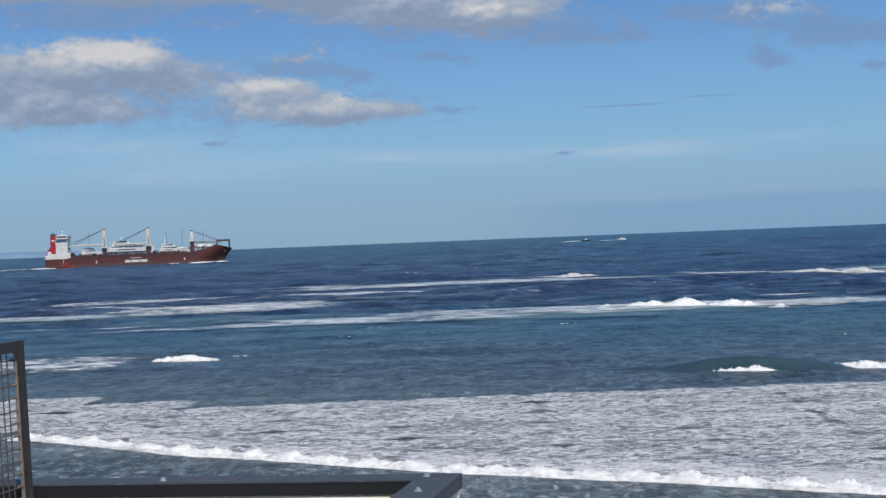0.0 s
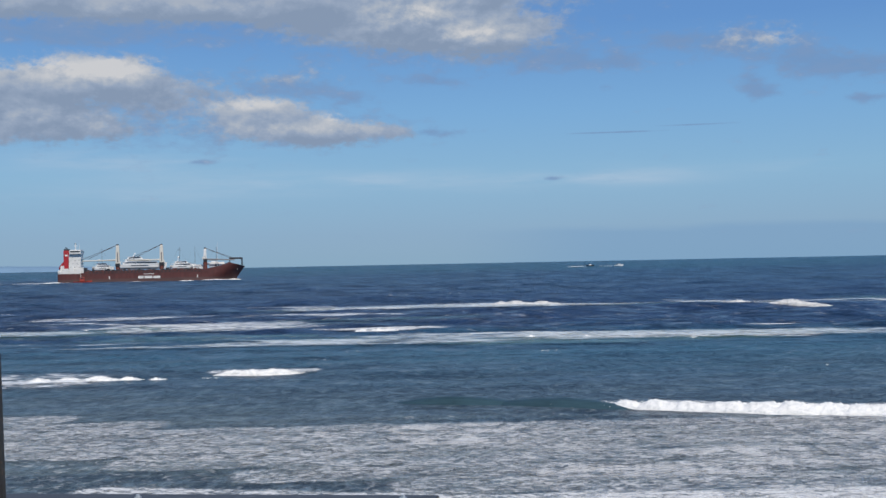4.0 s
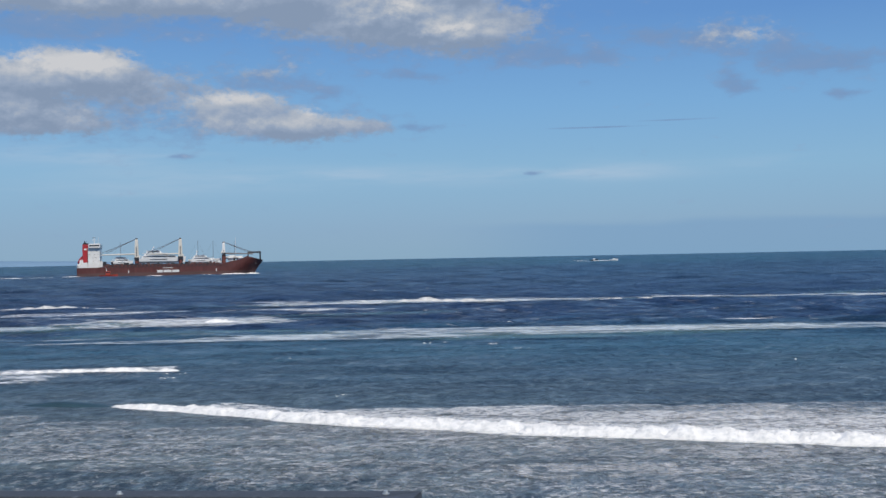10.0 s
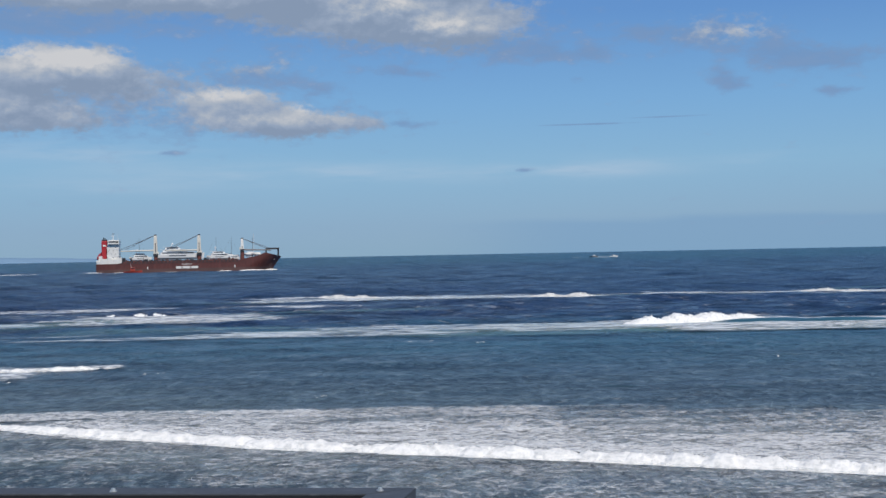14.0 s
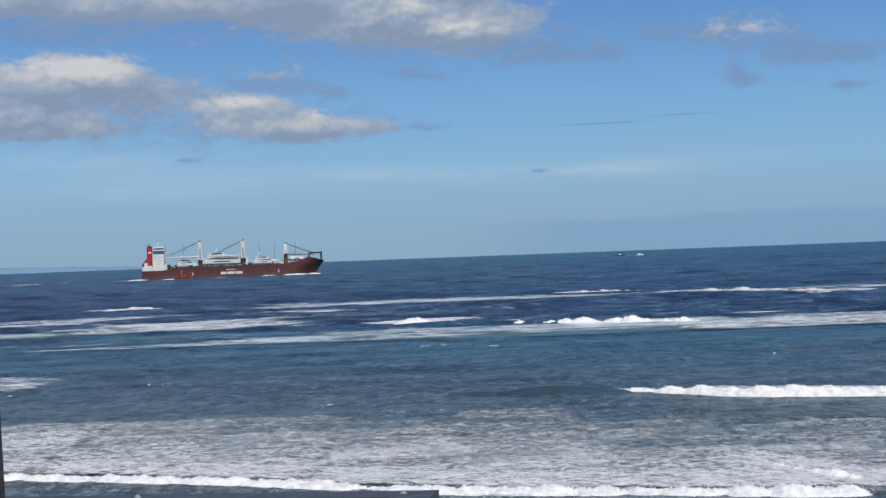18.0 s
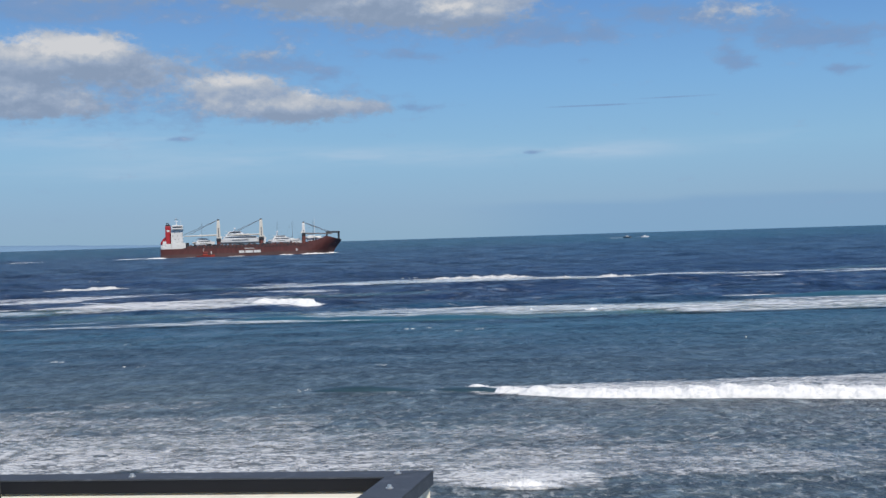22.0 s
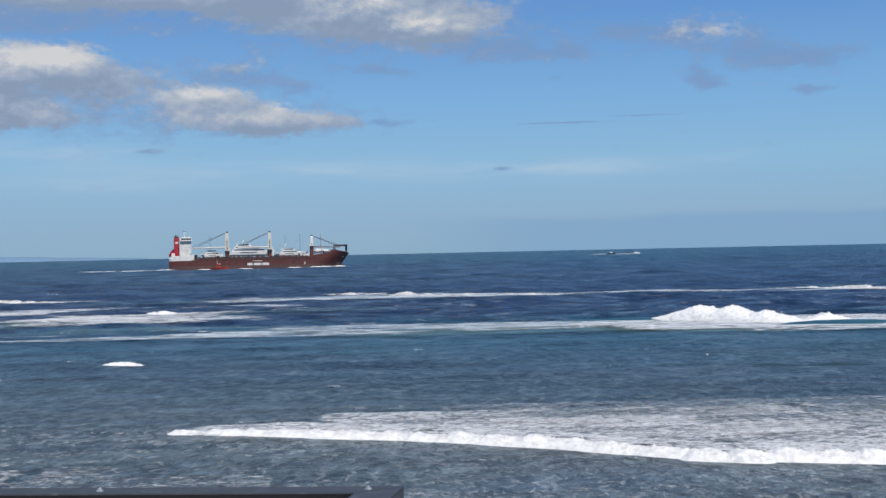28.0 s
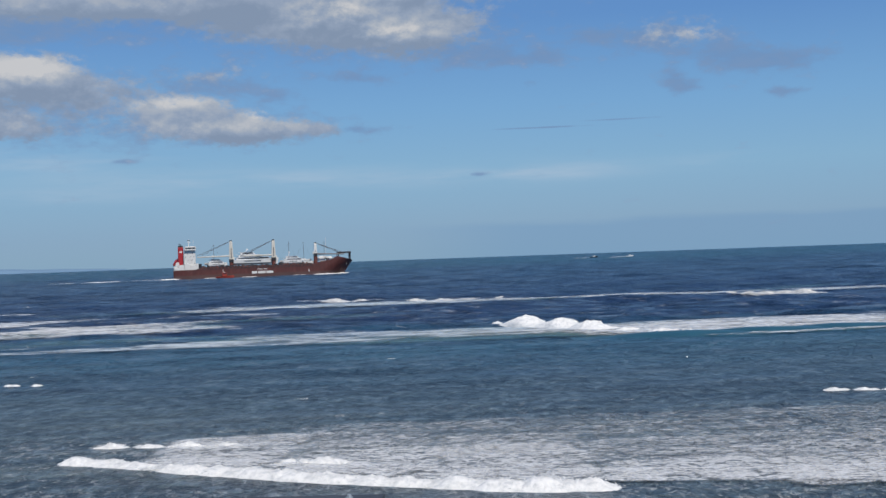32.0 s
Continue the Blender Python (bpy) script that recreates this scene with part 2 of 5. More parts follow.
def sea_material():
    m = bpy.data.materials.new("sea water")
    m.use_nodes = True
    tr = Tree(m.node_tree)
    at = tr.node("ShaderNodeTexCoord").outputs["Object"]
    x, y, z = tr.node("ShaderNodeSeparateXYZ", {0: at}).outputs
    big = tr.noise(tr.vec("MULTIPLY", at, (0.35, 1.0, 1)), 0.012, 5, 0.6)
    mid = tr.noise(tr.vec("MULTIPLY", at, (0.25, 1.0, 1)), 0.09, 5, 0.6)
    # base colour by log distance offshore, with reflected sky mixed into it
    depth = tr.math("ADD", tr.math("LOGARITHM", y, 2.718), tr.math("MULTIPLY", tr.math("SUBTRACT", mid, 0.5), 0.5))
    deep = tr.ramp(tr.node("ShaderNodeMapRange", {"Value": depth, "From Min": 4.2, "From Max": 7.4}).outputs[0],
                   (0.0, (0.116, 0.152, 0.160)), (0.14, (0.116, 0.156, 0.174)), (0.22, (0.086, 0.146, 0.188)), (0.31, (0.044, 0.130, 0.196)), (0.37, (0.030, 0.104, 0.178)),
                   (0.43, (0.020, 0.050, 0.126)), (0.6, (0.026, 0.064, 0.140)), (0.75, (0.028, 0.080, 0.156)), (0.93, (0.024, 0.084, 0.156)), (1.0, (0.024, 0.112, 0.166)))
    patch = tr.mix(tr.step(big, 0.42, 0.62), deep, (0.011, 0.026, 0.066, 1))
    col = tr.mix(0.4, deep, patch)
    # long slicks and ruffled lanes along the waves, with swell shading in their colour
    lane = tr.noise(tr.vec("MULTIPLY", at, (0.16, 1.0, 1)), 0.11, 6, 0.62, 0.5)
    far_lane = tr.noise(tr.vec("MULTIPLY", at, (0.12, 1.0, 1)), 0.028, 6, 0.66, 0.4)
    ruffle = tr.step(tr.mix(tr.step(y, 200.0, 420.0), lane, far_lane), 0.52, 0.38)
    slick = tr.step(tr.mix(tr.step(y, 200.0, 420.0), lane, far_lane), 0.52, 0.66)
    col = tr.mix(tr.math("MULTIPLY", ruffle, 0.48), col, (0.012, 0.034, 0.06, 1))
    col = tr.mix(tr.math("MULTIPLY", slick, 0.28), col, (0.12, 0.20, 0.29, 1))
    # ripples at three scales; the coarser ones take over with distance
    fine = tr.noise(tr.vec("MULTIPLY", at, (1.0, 0.6, 1)), 0.9, 5, 0.68, 0.3)
    wide = tr.noise(tr.vec("MULTIPLY", at, (1.0, 0.85, 1)), 0.24, 6, 0.74, 0.3)
    vast = tr.noise(tr.vec("MULTIPLY", at, (0.8, 0.85, 1)), 0.05, 6, 0.74, 0.3)
    near = tr.step(y, 260.0, 90.0)
    far = tr.step(y, 240.0, 700.0)
    chop = tr.math("ADD", tr.math("MULTIPLY", wide, 0.55), tr.math("ADD", tr.math("MULTIPLY", fine, 0.25), tr.math("MULTIPLY", vast, 0.20)))
    reefy = tr.noise(tr.vec("MULTIPLY", at, (0.55, 1.0, 1)), 0.13, 6, 0.72, 0.4)
    chop = tr.math("ADD", tr.math("MULTIPLY", chop, 0.4), tr.math("MULTIPLY", reefy, 0.6))
    chop_near = tr.math("ADD", tr.math("MULTIPLY", fine, 0.6), tr.math("MULTIPLY", wide, 0.4))
    chop_far = tr.math("ADD", tr.math("MULTIPLY", vast, 0.6), tr.math("MULTIPLY", wide, 0.4))
    chop = tr.math("ADD", tr.math("MULTIPLY", chop, tr.math("SUBTRACT", 1.0, tr.math("ADD", near, far))), tr.math("ADD", tr.math("MULTIPLY", chop_near, near), tr.math("MULTIPLY", chop_far, far)))
    height = tr.math("ADD", tr.math("MULTIPLY", wide, 3.0), tr.math("ADD", tr.math("MULTIPLY", fine, tr.math("MULTIPLY", near, 0.9)), tr.math("MULTIPLY", vast, 8.0)))
    bump = tr.node("ShaderNodeBump", {"Height": height, "Strength": 1.0, "Distance": 0.8}).outputs[0]
    # shade and sky sheen put into the colour: darker troughs, paler backs of ripples
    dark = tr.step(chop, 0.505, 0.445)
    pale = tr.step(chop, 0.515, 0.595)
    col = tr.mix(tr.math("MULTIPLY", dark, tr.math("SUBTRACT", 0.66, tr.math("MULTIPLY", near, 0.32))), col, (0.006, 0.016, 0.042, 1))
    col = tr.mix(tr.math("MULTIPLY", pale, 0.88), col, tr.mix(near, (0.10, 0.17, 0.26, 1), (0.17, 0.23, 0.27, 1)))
    # lace of old foam, thicker inshore
    lace = tr.noise(tr.vec("MULTIPLY", at, (1.0, 0.6, 1)), 1.2, 8, 0.70, 1.2)
    far_lace = tr.noise(tr.vec("MULTIPLY", at, (0.5, 1.0, 1)), 0.33, 8, 0.72, 1.0)
    lace = tr.mix(tr.step(y, 150.0, 210.0), lace, far_lace)
    patchy = tr.noise(tr.vec("MULTIPLY", at, (0.3, 1.0, 1)), 0.07, 4, 0.6)
    inshore = tr.step(y, 128.0, 84.0)
    reef = tr.math("MULTIPLY", tr.step(y, 185.0, 215.0), tr.step(y, 420.0, 300.0))
    thick = tr.math("ADD", tr.math("MULTIPLY", inshore, 0.13), tr.math("ADD", tr.math("MULTIPLY", reef, 0.07), tr.math("MULTIPLY", tr.math("SUBTRACT", patchy, 0.5), 0.22)))
    foam = tr.math("MULTIPLY", tr.step(tr.math("ADD", lace, thick), 0.63, 0.76), 0.4)
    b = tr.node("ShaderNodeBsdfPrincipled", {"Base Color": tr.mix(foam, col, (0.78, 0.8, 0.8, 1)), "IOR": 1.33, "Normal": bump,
                                            "Roughness": tr.math("ADD", 0.32, tr.math("MULTIPLY", foam, 0.5)),
                                            "Specular IOR Level": tr.math("ADD", 0.06, tr.math("MULTIPLY", tr.math("SUBTRACT", 1.0, dark), 0.12))})
    tr.node("ShaderNodeOutputMaterial", {0: b.outputs[0]})
    return m


def foam_material(name, white=0.86, dim=0.6, scale=2.0):
    """Thick tumbling foam."""
    m = bpy.data.materials.new(name)
    m.use_nodes = True
    tr = Tree(m.node_tree)
    at = tr.vec("ADD", tr.node("ShaderNodeTexCoord").outputs["Object"],
                tr.node("ShaderNodeCombineXYZ", {0: tr.math("MULTIPLY", tr.node("ShaderNodeObjectInfo").outputs["Random"], 50.0), 1: 0.0, 2: 0.0}).outputs[0])
    n = tr.noise(at, scale, 7, 0.68)
    c = tr.ramp(n, (0.36, (dim, dim * 1.01, dim * 1.0)), (0.55, (white, white * 0.985, white * 0.95)))
    grain = tr.math("ADD", tr.noise(at, scale * 2, 6, 0.75), tr.math("MULTIPLY", tr.noise(at, scale * 9, 3, 0.7), 0.4))
    bump = tr.node("ShaderNodeBump", {"Height": grain, "Strength": 0.5, "Distance": 0.3 / scale}).outputs[0]
    b = tr.node("ShaderNodeBsdfPrincipled", {"Base Color": c, "Roughness": 0.9, "Normal": bump, "Specular IOR Level": 0.1}).outputs[0]
    tr.node("ShaderNodeOutputMaterial", {0: b})
    return m


def film_material(name, low, high, full=1.0, haze=0.0, scale=1.0, white=0.88, col=(0.98, 0.985, 0.98), stretch=(0.55, 1.0), lean=-0.06, anchor=None, fray=0.7):
    """A film of foam on the water, drawn out along the ripples: thick where the pattern stands above low to high, thinning towards the sheet's rim.
    Sheets with one anchor share one pattern, so that they join without seams."""
    m = bpy.data.materials.new(name)
    m.use_nodes = True
    tr = Tree(m.node_tree)
    spot = tr.node("ShaderNodeTexCoord")
    at = spot.outputs["Object"]
    if anchor:
        spot.object = anchor
        rim_at = tr.node("ShaderNodeTexCoord").outputs["Generated"]
    else:
        turn = tr.math("MULTIPLY", tr.node("ShaderNodeObjectInfo").outputs["Random"], 170.0)
        at = tr.vec("ADD", at, tr.node("ShaderNodeCombineXYZ", {0: turn, 1: turn, 2: 0.0}).outputs[0])
        rim_at = spot.outputs["Generated"]
    at = tr.node("ShaderNodeCombineXYZ", {0: tr.vec("DOT_PRODUCT", at, (stretch[0], stretch[0] * lean, 0)), 1: tr.vec("DOT_PRODUCT", at, (-stretch[1] * lean, stretch[1], 0)), 2: 0.0}).outputs[0]
    body = tr.noise(at, scale * 0.85, 5, 0.62, 0.5)
    thread = tr.math("SUBTRACT", 1.0, tr.math("MULTIPLY", tr.math("ABSOLUTE", tr.math("SUBTRACT", tr.noise(at, scale * 0.75, 4, 0.6, 0.8), 0.5)), 4.0))
    patch = tr.noise(at, scale * 0.10, 4, 0.6)
    grain = tr.noise(at, scale * 4.0, 4, 0.65)
    v = tr.math("ADD", tr.math("ADD", tr.math("MULTIPLY", body, 0.54), tr.math("MULTIPLY", thread, 0.37)), tr.math("ADD", tr.math("MULTIPLY", tr.math("SUBTRACT", patch, 0.5), 0.30), tr.math("MULTIPLY", tr.math("SUBTRACT", grain, 0.5), 0.26)))
    mid = tr.vec("MULTIPLY", tr.vec("SUBTRACT", rim_at, (0.5, 0.5, 0.0)), (2.0, 2.0, 0.0))
    mid = tr.vec("MULTIPLY", mid, mid)
    edge = tr.math("ADD", tr.vec("DOT_PRODUCT", mid, mid), tr.math("MULTIPLY", tr.math("SUBTRACT", patch, 0.5), 0.8))
    rim = tr.step(edge, 1.0, 1.0 - fray)
    v = tr.math("SUBTRACT", v, tr.math("MULTIPLY", tr.math("SUBTRACT", 1.0, rim), 0.32))
    film = tr.math("MULTIPLY", tr.math("MULTIPLY", tr.step(v, low, high), full), tr.step(rim, 0.0, 0.3))
    film = tr.math("MAXIMUM", film, tr.math("MULTIPLY", rim, haze))
    shade = tr.ramp(grain, (0.32, tuple(white * 0.8 * c for c in col)), (0.58, tuple(white * c for c in col)))
    bump = tr.node("ShaderNodeBump", {"Height": v, "Strength": 0.5, "Distance": 0.3 / scale}).outputs[0]
    b = tr.node("ShaderNodeBsdfPrincipled", {"Base Color": shade, "Roughness": 0.8, "Specular IOR Level": 0.1, "Normal": bump}).outputs[0]
    b = tr.node("ShaderNodeMixShader", {0: film, 1: tr.node("ShaderNodeBsdfTransparent").outputs[0], 2: b}).outputs[0]
    tr.node("ShaderNodeOutputMaterial", {0: b})
    return m


SEA = sea_material()
FOAM = foam_material("foam crest", 0.86, 0.62, 1.6)
FRESHFOAM = film_material("fresh foam", 0.46, 0.66, 0.85, haze=0.12, white=0.8, scale=1.8)
STREAK = film_material("thin foam streak", 0.42, 0.72, 0.62, 0.08, 0.34, stretch=(0.34, 1.0), col=(0.86, 0.95, 1.0))
REEFLACE = film_material("broken foam over the reef", 0.49, 0.70, 0.75, 0.04, 0.45, stretch=(0.45, 1.0), col=(0.95, 0.98, 1.0))
REEFFRESH = film_material("thick white foam over the reef", 0.46, 0.66, 0.8, 0.08, 0.45, stretch=(0.42, 1.0))
MILKY = film_material("milky aerated water", 0.30, 0.85, 0.42, 0.0, 0.10, 0.42, (0.5, 0.93, 1.0), stretch=(0.4, 1.0), fray=1.0)
FARFOAM = foam_material("foam of far breakers", 0.66, 0.40, 0.7)
SPRAY = film_material("drifting spray", 0.42, 0.66, 0.65, 0.0, 1.1, 0.9, stretch=(1.0, 1.0), fray=0.9)
SWELL = material("bottle green swell", (0.030, 0.060, 0.076), 0.35, 0, 0.4, 0.5, 0.16, 1.4, 0.12, stretch=(0.3, 1, 1))
TEAL = material("teal sunlit swell", (0.020, 0.080, 0.112), 0.35, 0, 0.35, 0.3, 0.15, 0.9, 0.22, stretch=(0.3, 1, 1))
HULL = material("maroon hull paint", (0.100, 0.033, 0.028), 0.45, 0, 0.30, 0.5, dirt=(0.060, 0.030, 0.028), stretch=(0.8, 1, 0.12))
BOOT = material("dark boot topping", (0.085, 0.045, 0.042), 0.6, 0, 0.3, 0.2, stretch=(0.2, 1, 1))
DECK = material("red brown deck steel", (0.13, 0.04, 0.03), 0.6, 0, 0.3, 0.3)
SHIPWHITE = material("white ship paint", (0.66, 0.66, 0.64), 0.4, 0, 0.06, 0.2, dirt=(0.48, 0.42, 0.36))
CREAM = material("cream crane paint", (0.58, 0.56, 0.50), 0.45, 0, 0.10, 0.5, dirt=(0.42, 0.33, 0.26))
GELCOAT = material("white gelcoat", (0.74, 0.74, 0.73), 0.2, 0, 0.03, 0.3)
FUNNEL = material("signal red funnel paint", (0.36, 0.024, 0.03), 0.4, 0, 0.1, 0.4)
GLASS = material("dark tinted glass", (0.015, 0.02, 0.03), 0.08, 0, 0.2, 0.5)
DARK = material("black steel", (0.025, 0.025, 0.03), 0.5, 0, 0.25, 0.4)
WIRE = material("grey wire rope", (0.12, 0.12, 0.13), 0.5, 0.3, 0.2, 0.5)
ORANGE = material("orange boat paint", (0.34, 0.055, 0.035), 0.4, 0, 0.12, 0.5)
# the far coast's distance haze is put into its blue base colour
HAZE = material("hazy blue headland", (0.17, 0.27, 0.38), 0.95, 0, 0.06, 0.01, spec=0.0)
CAP = material("slate grey powder coated cap", (0.050, 0.056, 0.066), 0.62, 0.0, 0.12, 9.0, 0.0006, 160, dirt=(0.12, 0.13, 0.15))
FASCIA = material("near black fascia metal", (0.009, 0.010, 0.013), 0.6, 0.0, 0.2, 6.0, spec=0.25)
RENDER = material("cream painted render", (0.80, 0.75, 0.62), 0.85, 0, 0.06, 4.0, 0.0015, 120, dirt=(0.6, 0.53, 0.43))
GALV = material("galvanised bolt head", (0.6, 0.6, 0.58), 0.35, 0.7, 0.2, 40)
RUST = material("rusting steel", (0.24, 0.20, 0.17), 0.65, 0.2, 0.4, 30, 0.001, 150, dirt=(0.24, 0.10, 0.045))
DARKBAR = material("dark brown painted steel", (0.03, 0.028, 0.027), 0.55, 0.1, 0.3, 25, 0.0006, 200, dirt=(0.10, 0.06, 0.04))
MESHWIRE = material("rusty grey mesh wire", (0.10, 0.085, 0.075), 0.6, 0.3, 0.4, 40, dirt=(0.3, 0.15, 0.07))
CONCRETE = material("grey concrete", (0.33, 0.32, 0.3), 0.85, 0, 0.15, 2.0, 0.002, 60)


def part(name, bm, mat, parent=None, label="", smooth=False):
    """Links a bmesh as one mesh object under a thing or a part."""
    me = bpy.data.meshes.new(name)
    bm.to_mesh(me)
    bm.free()
    me.materials.append(mat)
    if smooth:
        me.polygons.foreach_set("use_smooth", [True] * len(me.polygons))
    ob = new(name, me)
    ob.parent = parent
    if label:
        tagged(ob, label)
    return ob


def box(bm, x0, x1, y0, y1, z0, z1, bevel=0.0):
    m = Matrix.Translation(((x0 + x1) / 2, (y0 + y1) / 2, (z0 + z1) / 2)) @ Matrix.Diagonal((x1 - x0, y1 - y0, z1 - z0, 1))
    made = bmesh.ops.create_cube(bm, size=1, matrix=m)["verts"]
    if bevel:
        edges = list({e for v in made for e in v.link_edges})
        bmesh.ops.bevel(bm, geom=edges, offset=bevel, segments=2, affect="EDGES", profile=0.6)
    return bm


def rod(bm, a, b, r0, r1=None, sides=8):
    a, b = Vector(a), Vector(b)
    d = b - a
    m = Matrix.Translation((a + b) / 2) @ d.to_track_quat("Z", "Y").to_matrix().to_4x4()
    bmesh.ops.create_cone(bm, cap_ends=True, segments=sides, radius1=r0, radius2=r0 if r1 is None else r1, depth=d.length, matrix=m)
    return bm


def boxes(*rows, bevel=0.0):
    bm = bmesh.new()
    for r in rows:
        box(bm, *r, bevel=bevel)
    return bm


def loft(rings, closed=True, caps=True):
    """A skin over rings of points with equal counts."""
    bm = bmesh.new()
    rows = [[bm.verts.new(p) for p in ring] for ring in rings]
    n = len(rows[0])
    for a, b in zip(rows, rows[1:]):
        for i in range(n if closed else n - 1):
            j = (i + 1) % n
            bm.faces.new((a[i], a[j], b[j], b[i]))
    if caps and closed:
        bm.faces.new(rows[0][::-1])
        bm.faces.new(rows[-1])
    bmesh.ops.recalc_face_normals(bm, faces=bm.faces)
    return bm


def thing(name, label, category, at=None, group="", kind=""):
    ob = new(name)
    if at is not None:
        ob.matrix_basis = at
    return tagged(ob, label, category, group, kind)


def plain(name, bm, mat, label, kind="structure", category="", smooth=False):
    return tagged(part(name, bm, mat, smooth=smooth), label, category, "", kind)

# ---- the sea and the far shore ----
def swell_height(x, y, rng):
    """Small crossing waves that come in towards the shore; heights in metres."""
    h = np.zeros_like(x)
    for k in range(46):
        length = 2.2 * 1.085 ** k
        turn = rng.normal(0, 0.42)
        amp = 0.0085 * length ** 0.72
        fade = np.clip((y - 4) / (length * 9), 0, 1)
        # waves too short to be carried by the far grid die away
        keep = np.clip(length / (0.030 * y + 0.2) - 0.6, 0, 1)
        arg = 2 * math.pi / length * (x * math.sin(turn) + y * math.cos(turn)) + rng.uniform(0, 6.28)
        h += amp * keep * fade * np.sin(arg + 0.6 * np.sin(arg * 0.37 + x / length * 0.9))
    calm = np.interp(y, [60, 115, 150, 210, 240, 420, 700], [0.1, 0.18, 0.5, 0.7, 1.5, 1.4, 1.0])
    return h * calm


def make_sea():
    rng = np.random.default_rng(4)
    ys = np.concatenate([np.array([-60.0, -20, 10, 30]), np.geomspace(44, 4850, 640)])
    u = np.linspace(-1, 1, 361)
    y, uu = np.meshgrid(ys, u, indexing="ij")
    x = uu * (0.46 * np.maximum(y, 0) + 40) + 0.04 * y
    z = np.where(y > 40, swell_height(x, y, rng), 0.0)
    n, m = y.shape
    co = np.stack([x, y, z], -1).reshape(-1, 3)
    i = (np.arange(n - 1)[:, None] * m + np.arange(m - 1)[None, :]).ravel()
    faces = np.stack([i, i + 1, i + m + 1, i + m], -1)
    me = bpy.data.meshes.new("water")
    me.from_pydata(co, [], faces.tolist())
    me.polygons.foreach_set("use_smooth", [True] * len(me.polygons))
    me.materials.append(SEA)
    tagged(new("water", me), "blue-green sea with small wind ripples and foam lace", "", "", "structure")


make_sea()


def make_headland():
    top, foot = [], []
    for k in range(81):
        az = radians(-31 + k * 0.255)
        fall = min(1, max(0, (-10.8 - math.degrees(az)) / 8))
        h = (4 + 18 * fall ** 0.8) * (1 + 0.22 * noise.noise((k * 0.16, 3, 0)) + 0.07 * noise.noise((k * 0.9, 1, 0)))
        top.append((math.sin(az) * 4720, math.cos(az) * 4720, h))
        foot.append((math.sin(az) * 4640, math.cos(az) * 4640, -1))
    rings = [foot, [(a[0] * 0.6 + b[0] * 0.4, a[1] * 0.6 + b[1] * 0.4, max(0.2, b[2] * 0.62)) for a, b in zip(foot, top)], top,
             [(p[0] * 1.015, p[1] * 1.015, -1) for p in top]]
    plain("backdrop", loft(rings, closed=False, caps=False), HAZE, "low hazy blue coastline on the horizon", smooth=True)


make_headland()

# ---- the cargo ship, its deck cargo and the small boats ----
SHIP_WAY = radians(8.8)


def ship_pose(t, x=0.0, y=0.0, z=0.0, turn=0.0):
    """Where a point of the ship is at t seconds; x counts forward from the stern."""
    mid = Vector((-math.sin(SHIP_WAY), math.cos(SHIP_WAY), 0)) * 1147 + Vector((math.cos(SHIP_WAY), math.sin(SHIP_WAY), 0)) * 6.04 * (t - 17)
    return pose(mid.x, mid.y, 0, 0, 0, math.degrees(SHIP_WAY)) @ pose(x - 84, y, z, 0, 0, turn)


RIDERS = []   # things that are carried along: thing, and a function of time that gives its pose


def rides(ob, x=0.0, y=0.0, z=0.0, turn=0.0):
    RIDERS.append((ob, lambda t: ship_pose(t, x, y, z, turn)))
    return ob


def hull_section(x, low, high, count=9):
    """Half widths of the ship's side from keel to deck at x metres from the stern."""
    pts = []
    for k in range(count):
        z = low + (high - low) * k / (count - 1)
        f = max(0.0, min(1.0, z / 14.0))
        stem = 158.0 + 10.0 * f ** 1.2          # raked stem
        entry = 30 - 8 * f                         # how long the bow takes to fill out
        fore = max(0.0, min(1.0, (stem - x) / entry))
        aft = max(0.0, min(1.0, (x + 4.0 + 3 * f) / 16))
        half = 12.4 * (1 - (1 - fore) ** (2.1 + 1.2 * f)) * (0.62 + 0.38 * aft ** 0.6)
        pts.append((min(x, stem), max(half, 0.05), z))
    return pts


def sheer(x):
    return float(np.interp(x, [0, 19, 22, 27, 126, 131, 136, 143, 148.5, 151.5, 168], [8.3, 8.3, 8.8, 9.3, 9.6, 10.6, 11.6, 12.6, 14.4, 15.6, 11.9]))


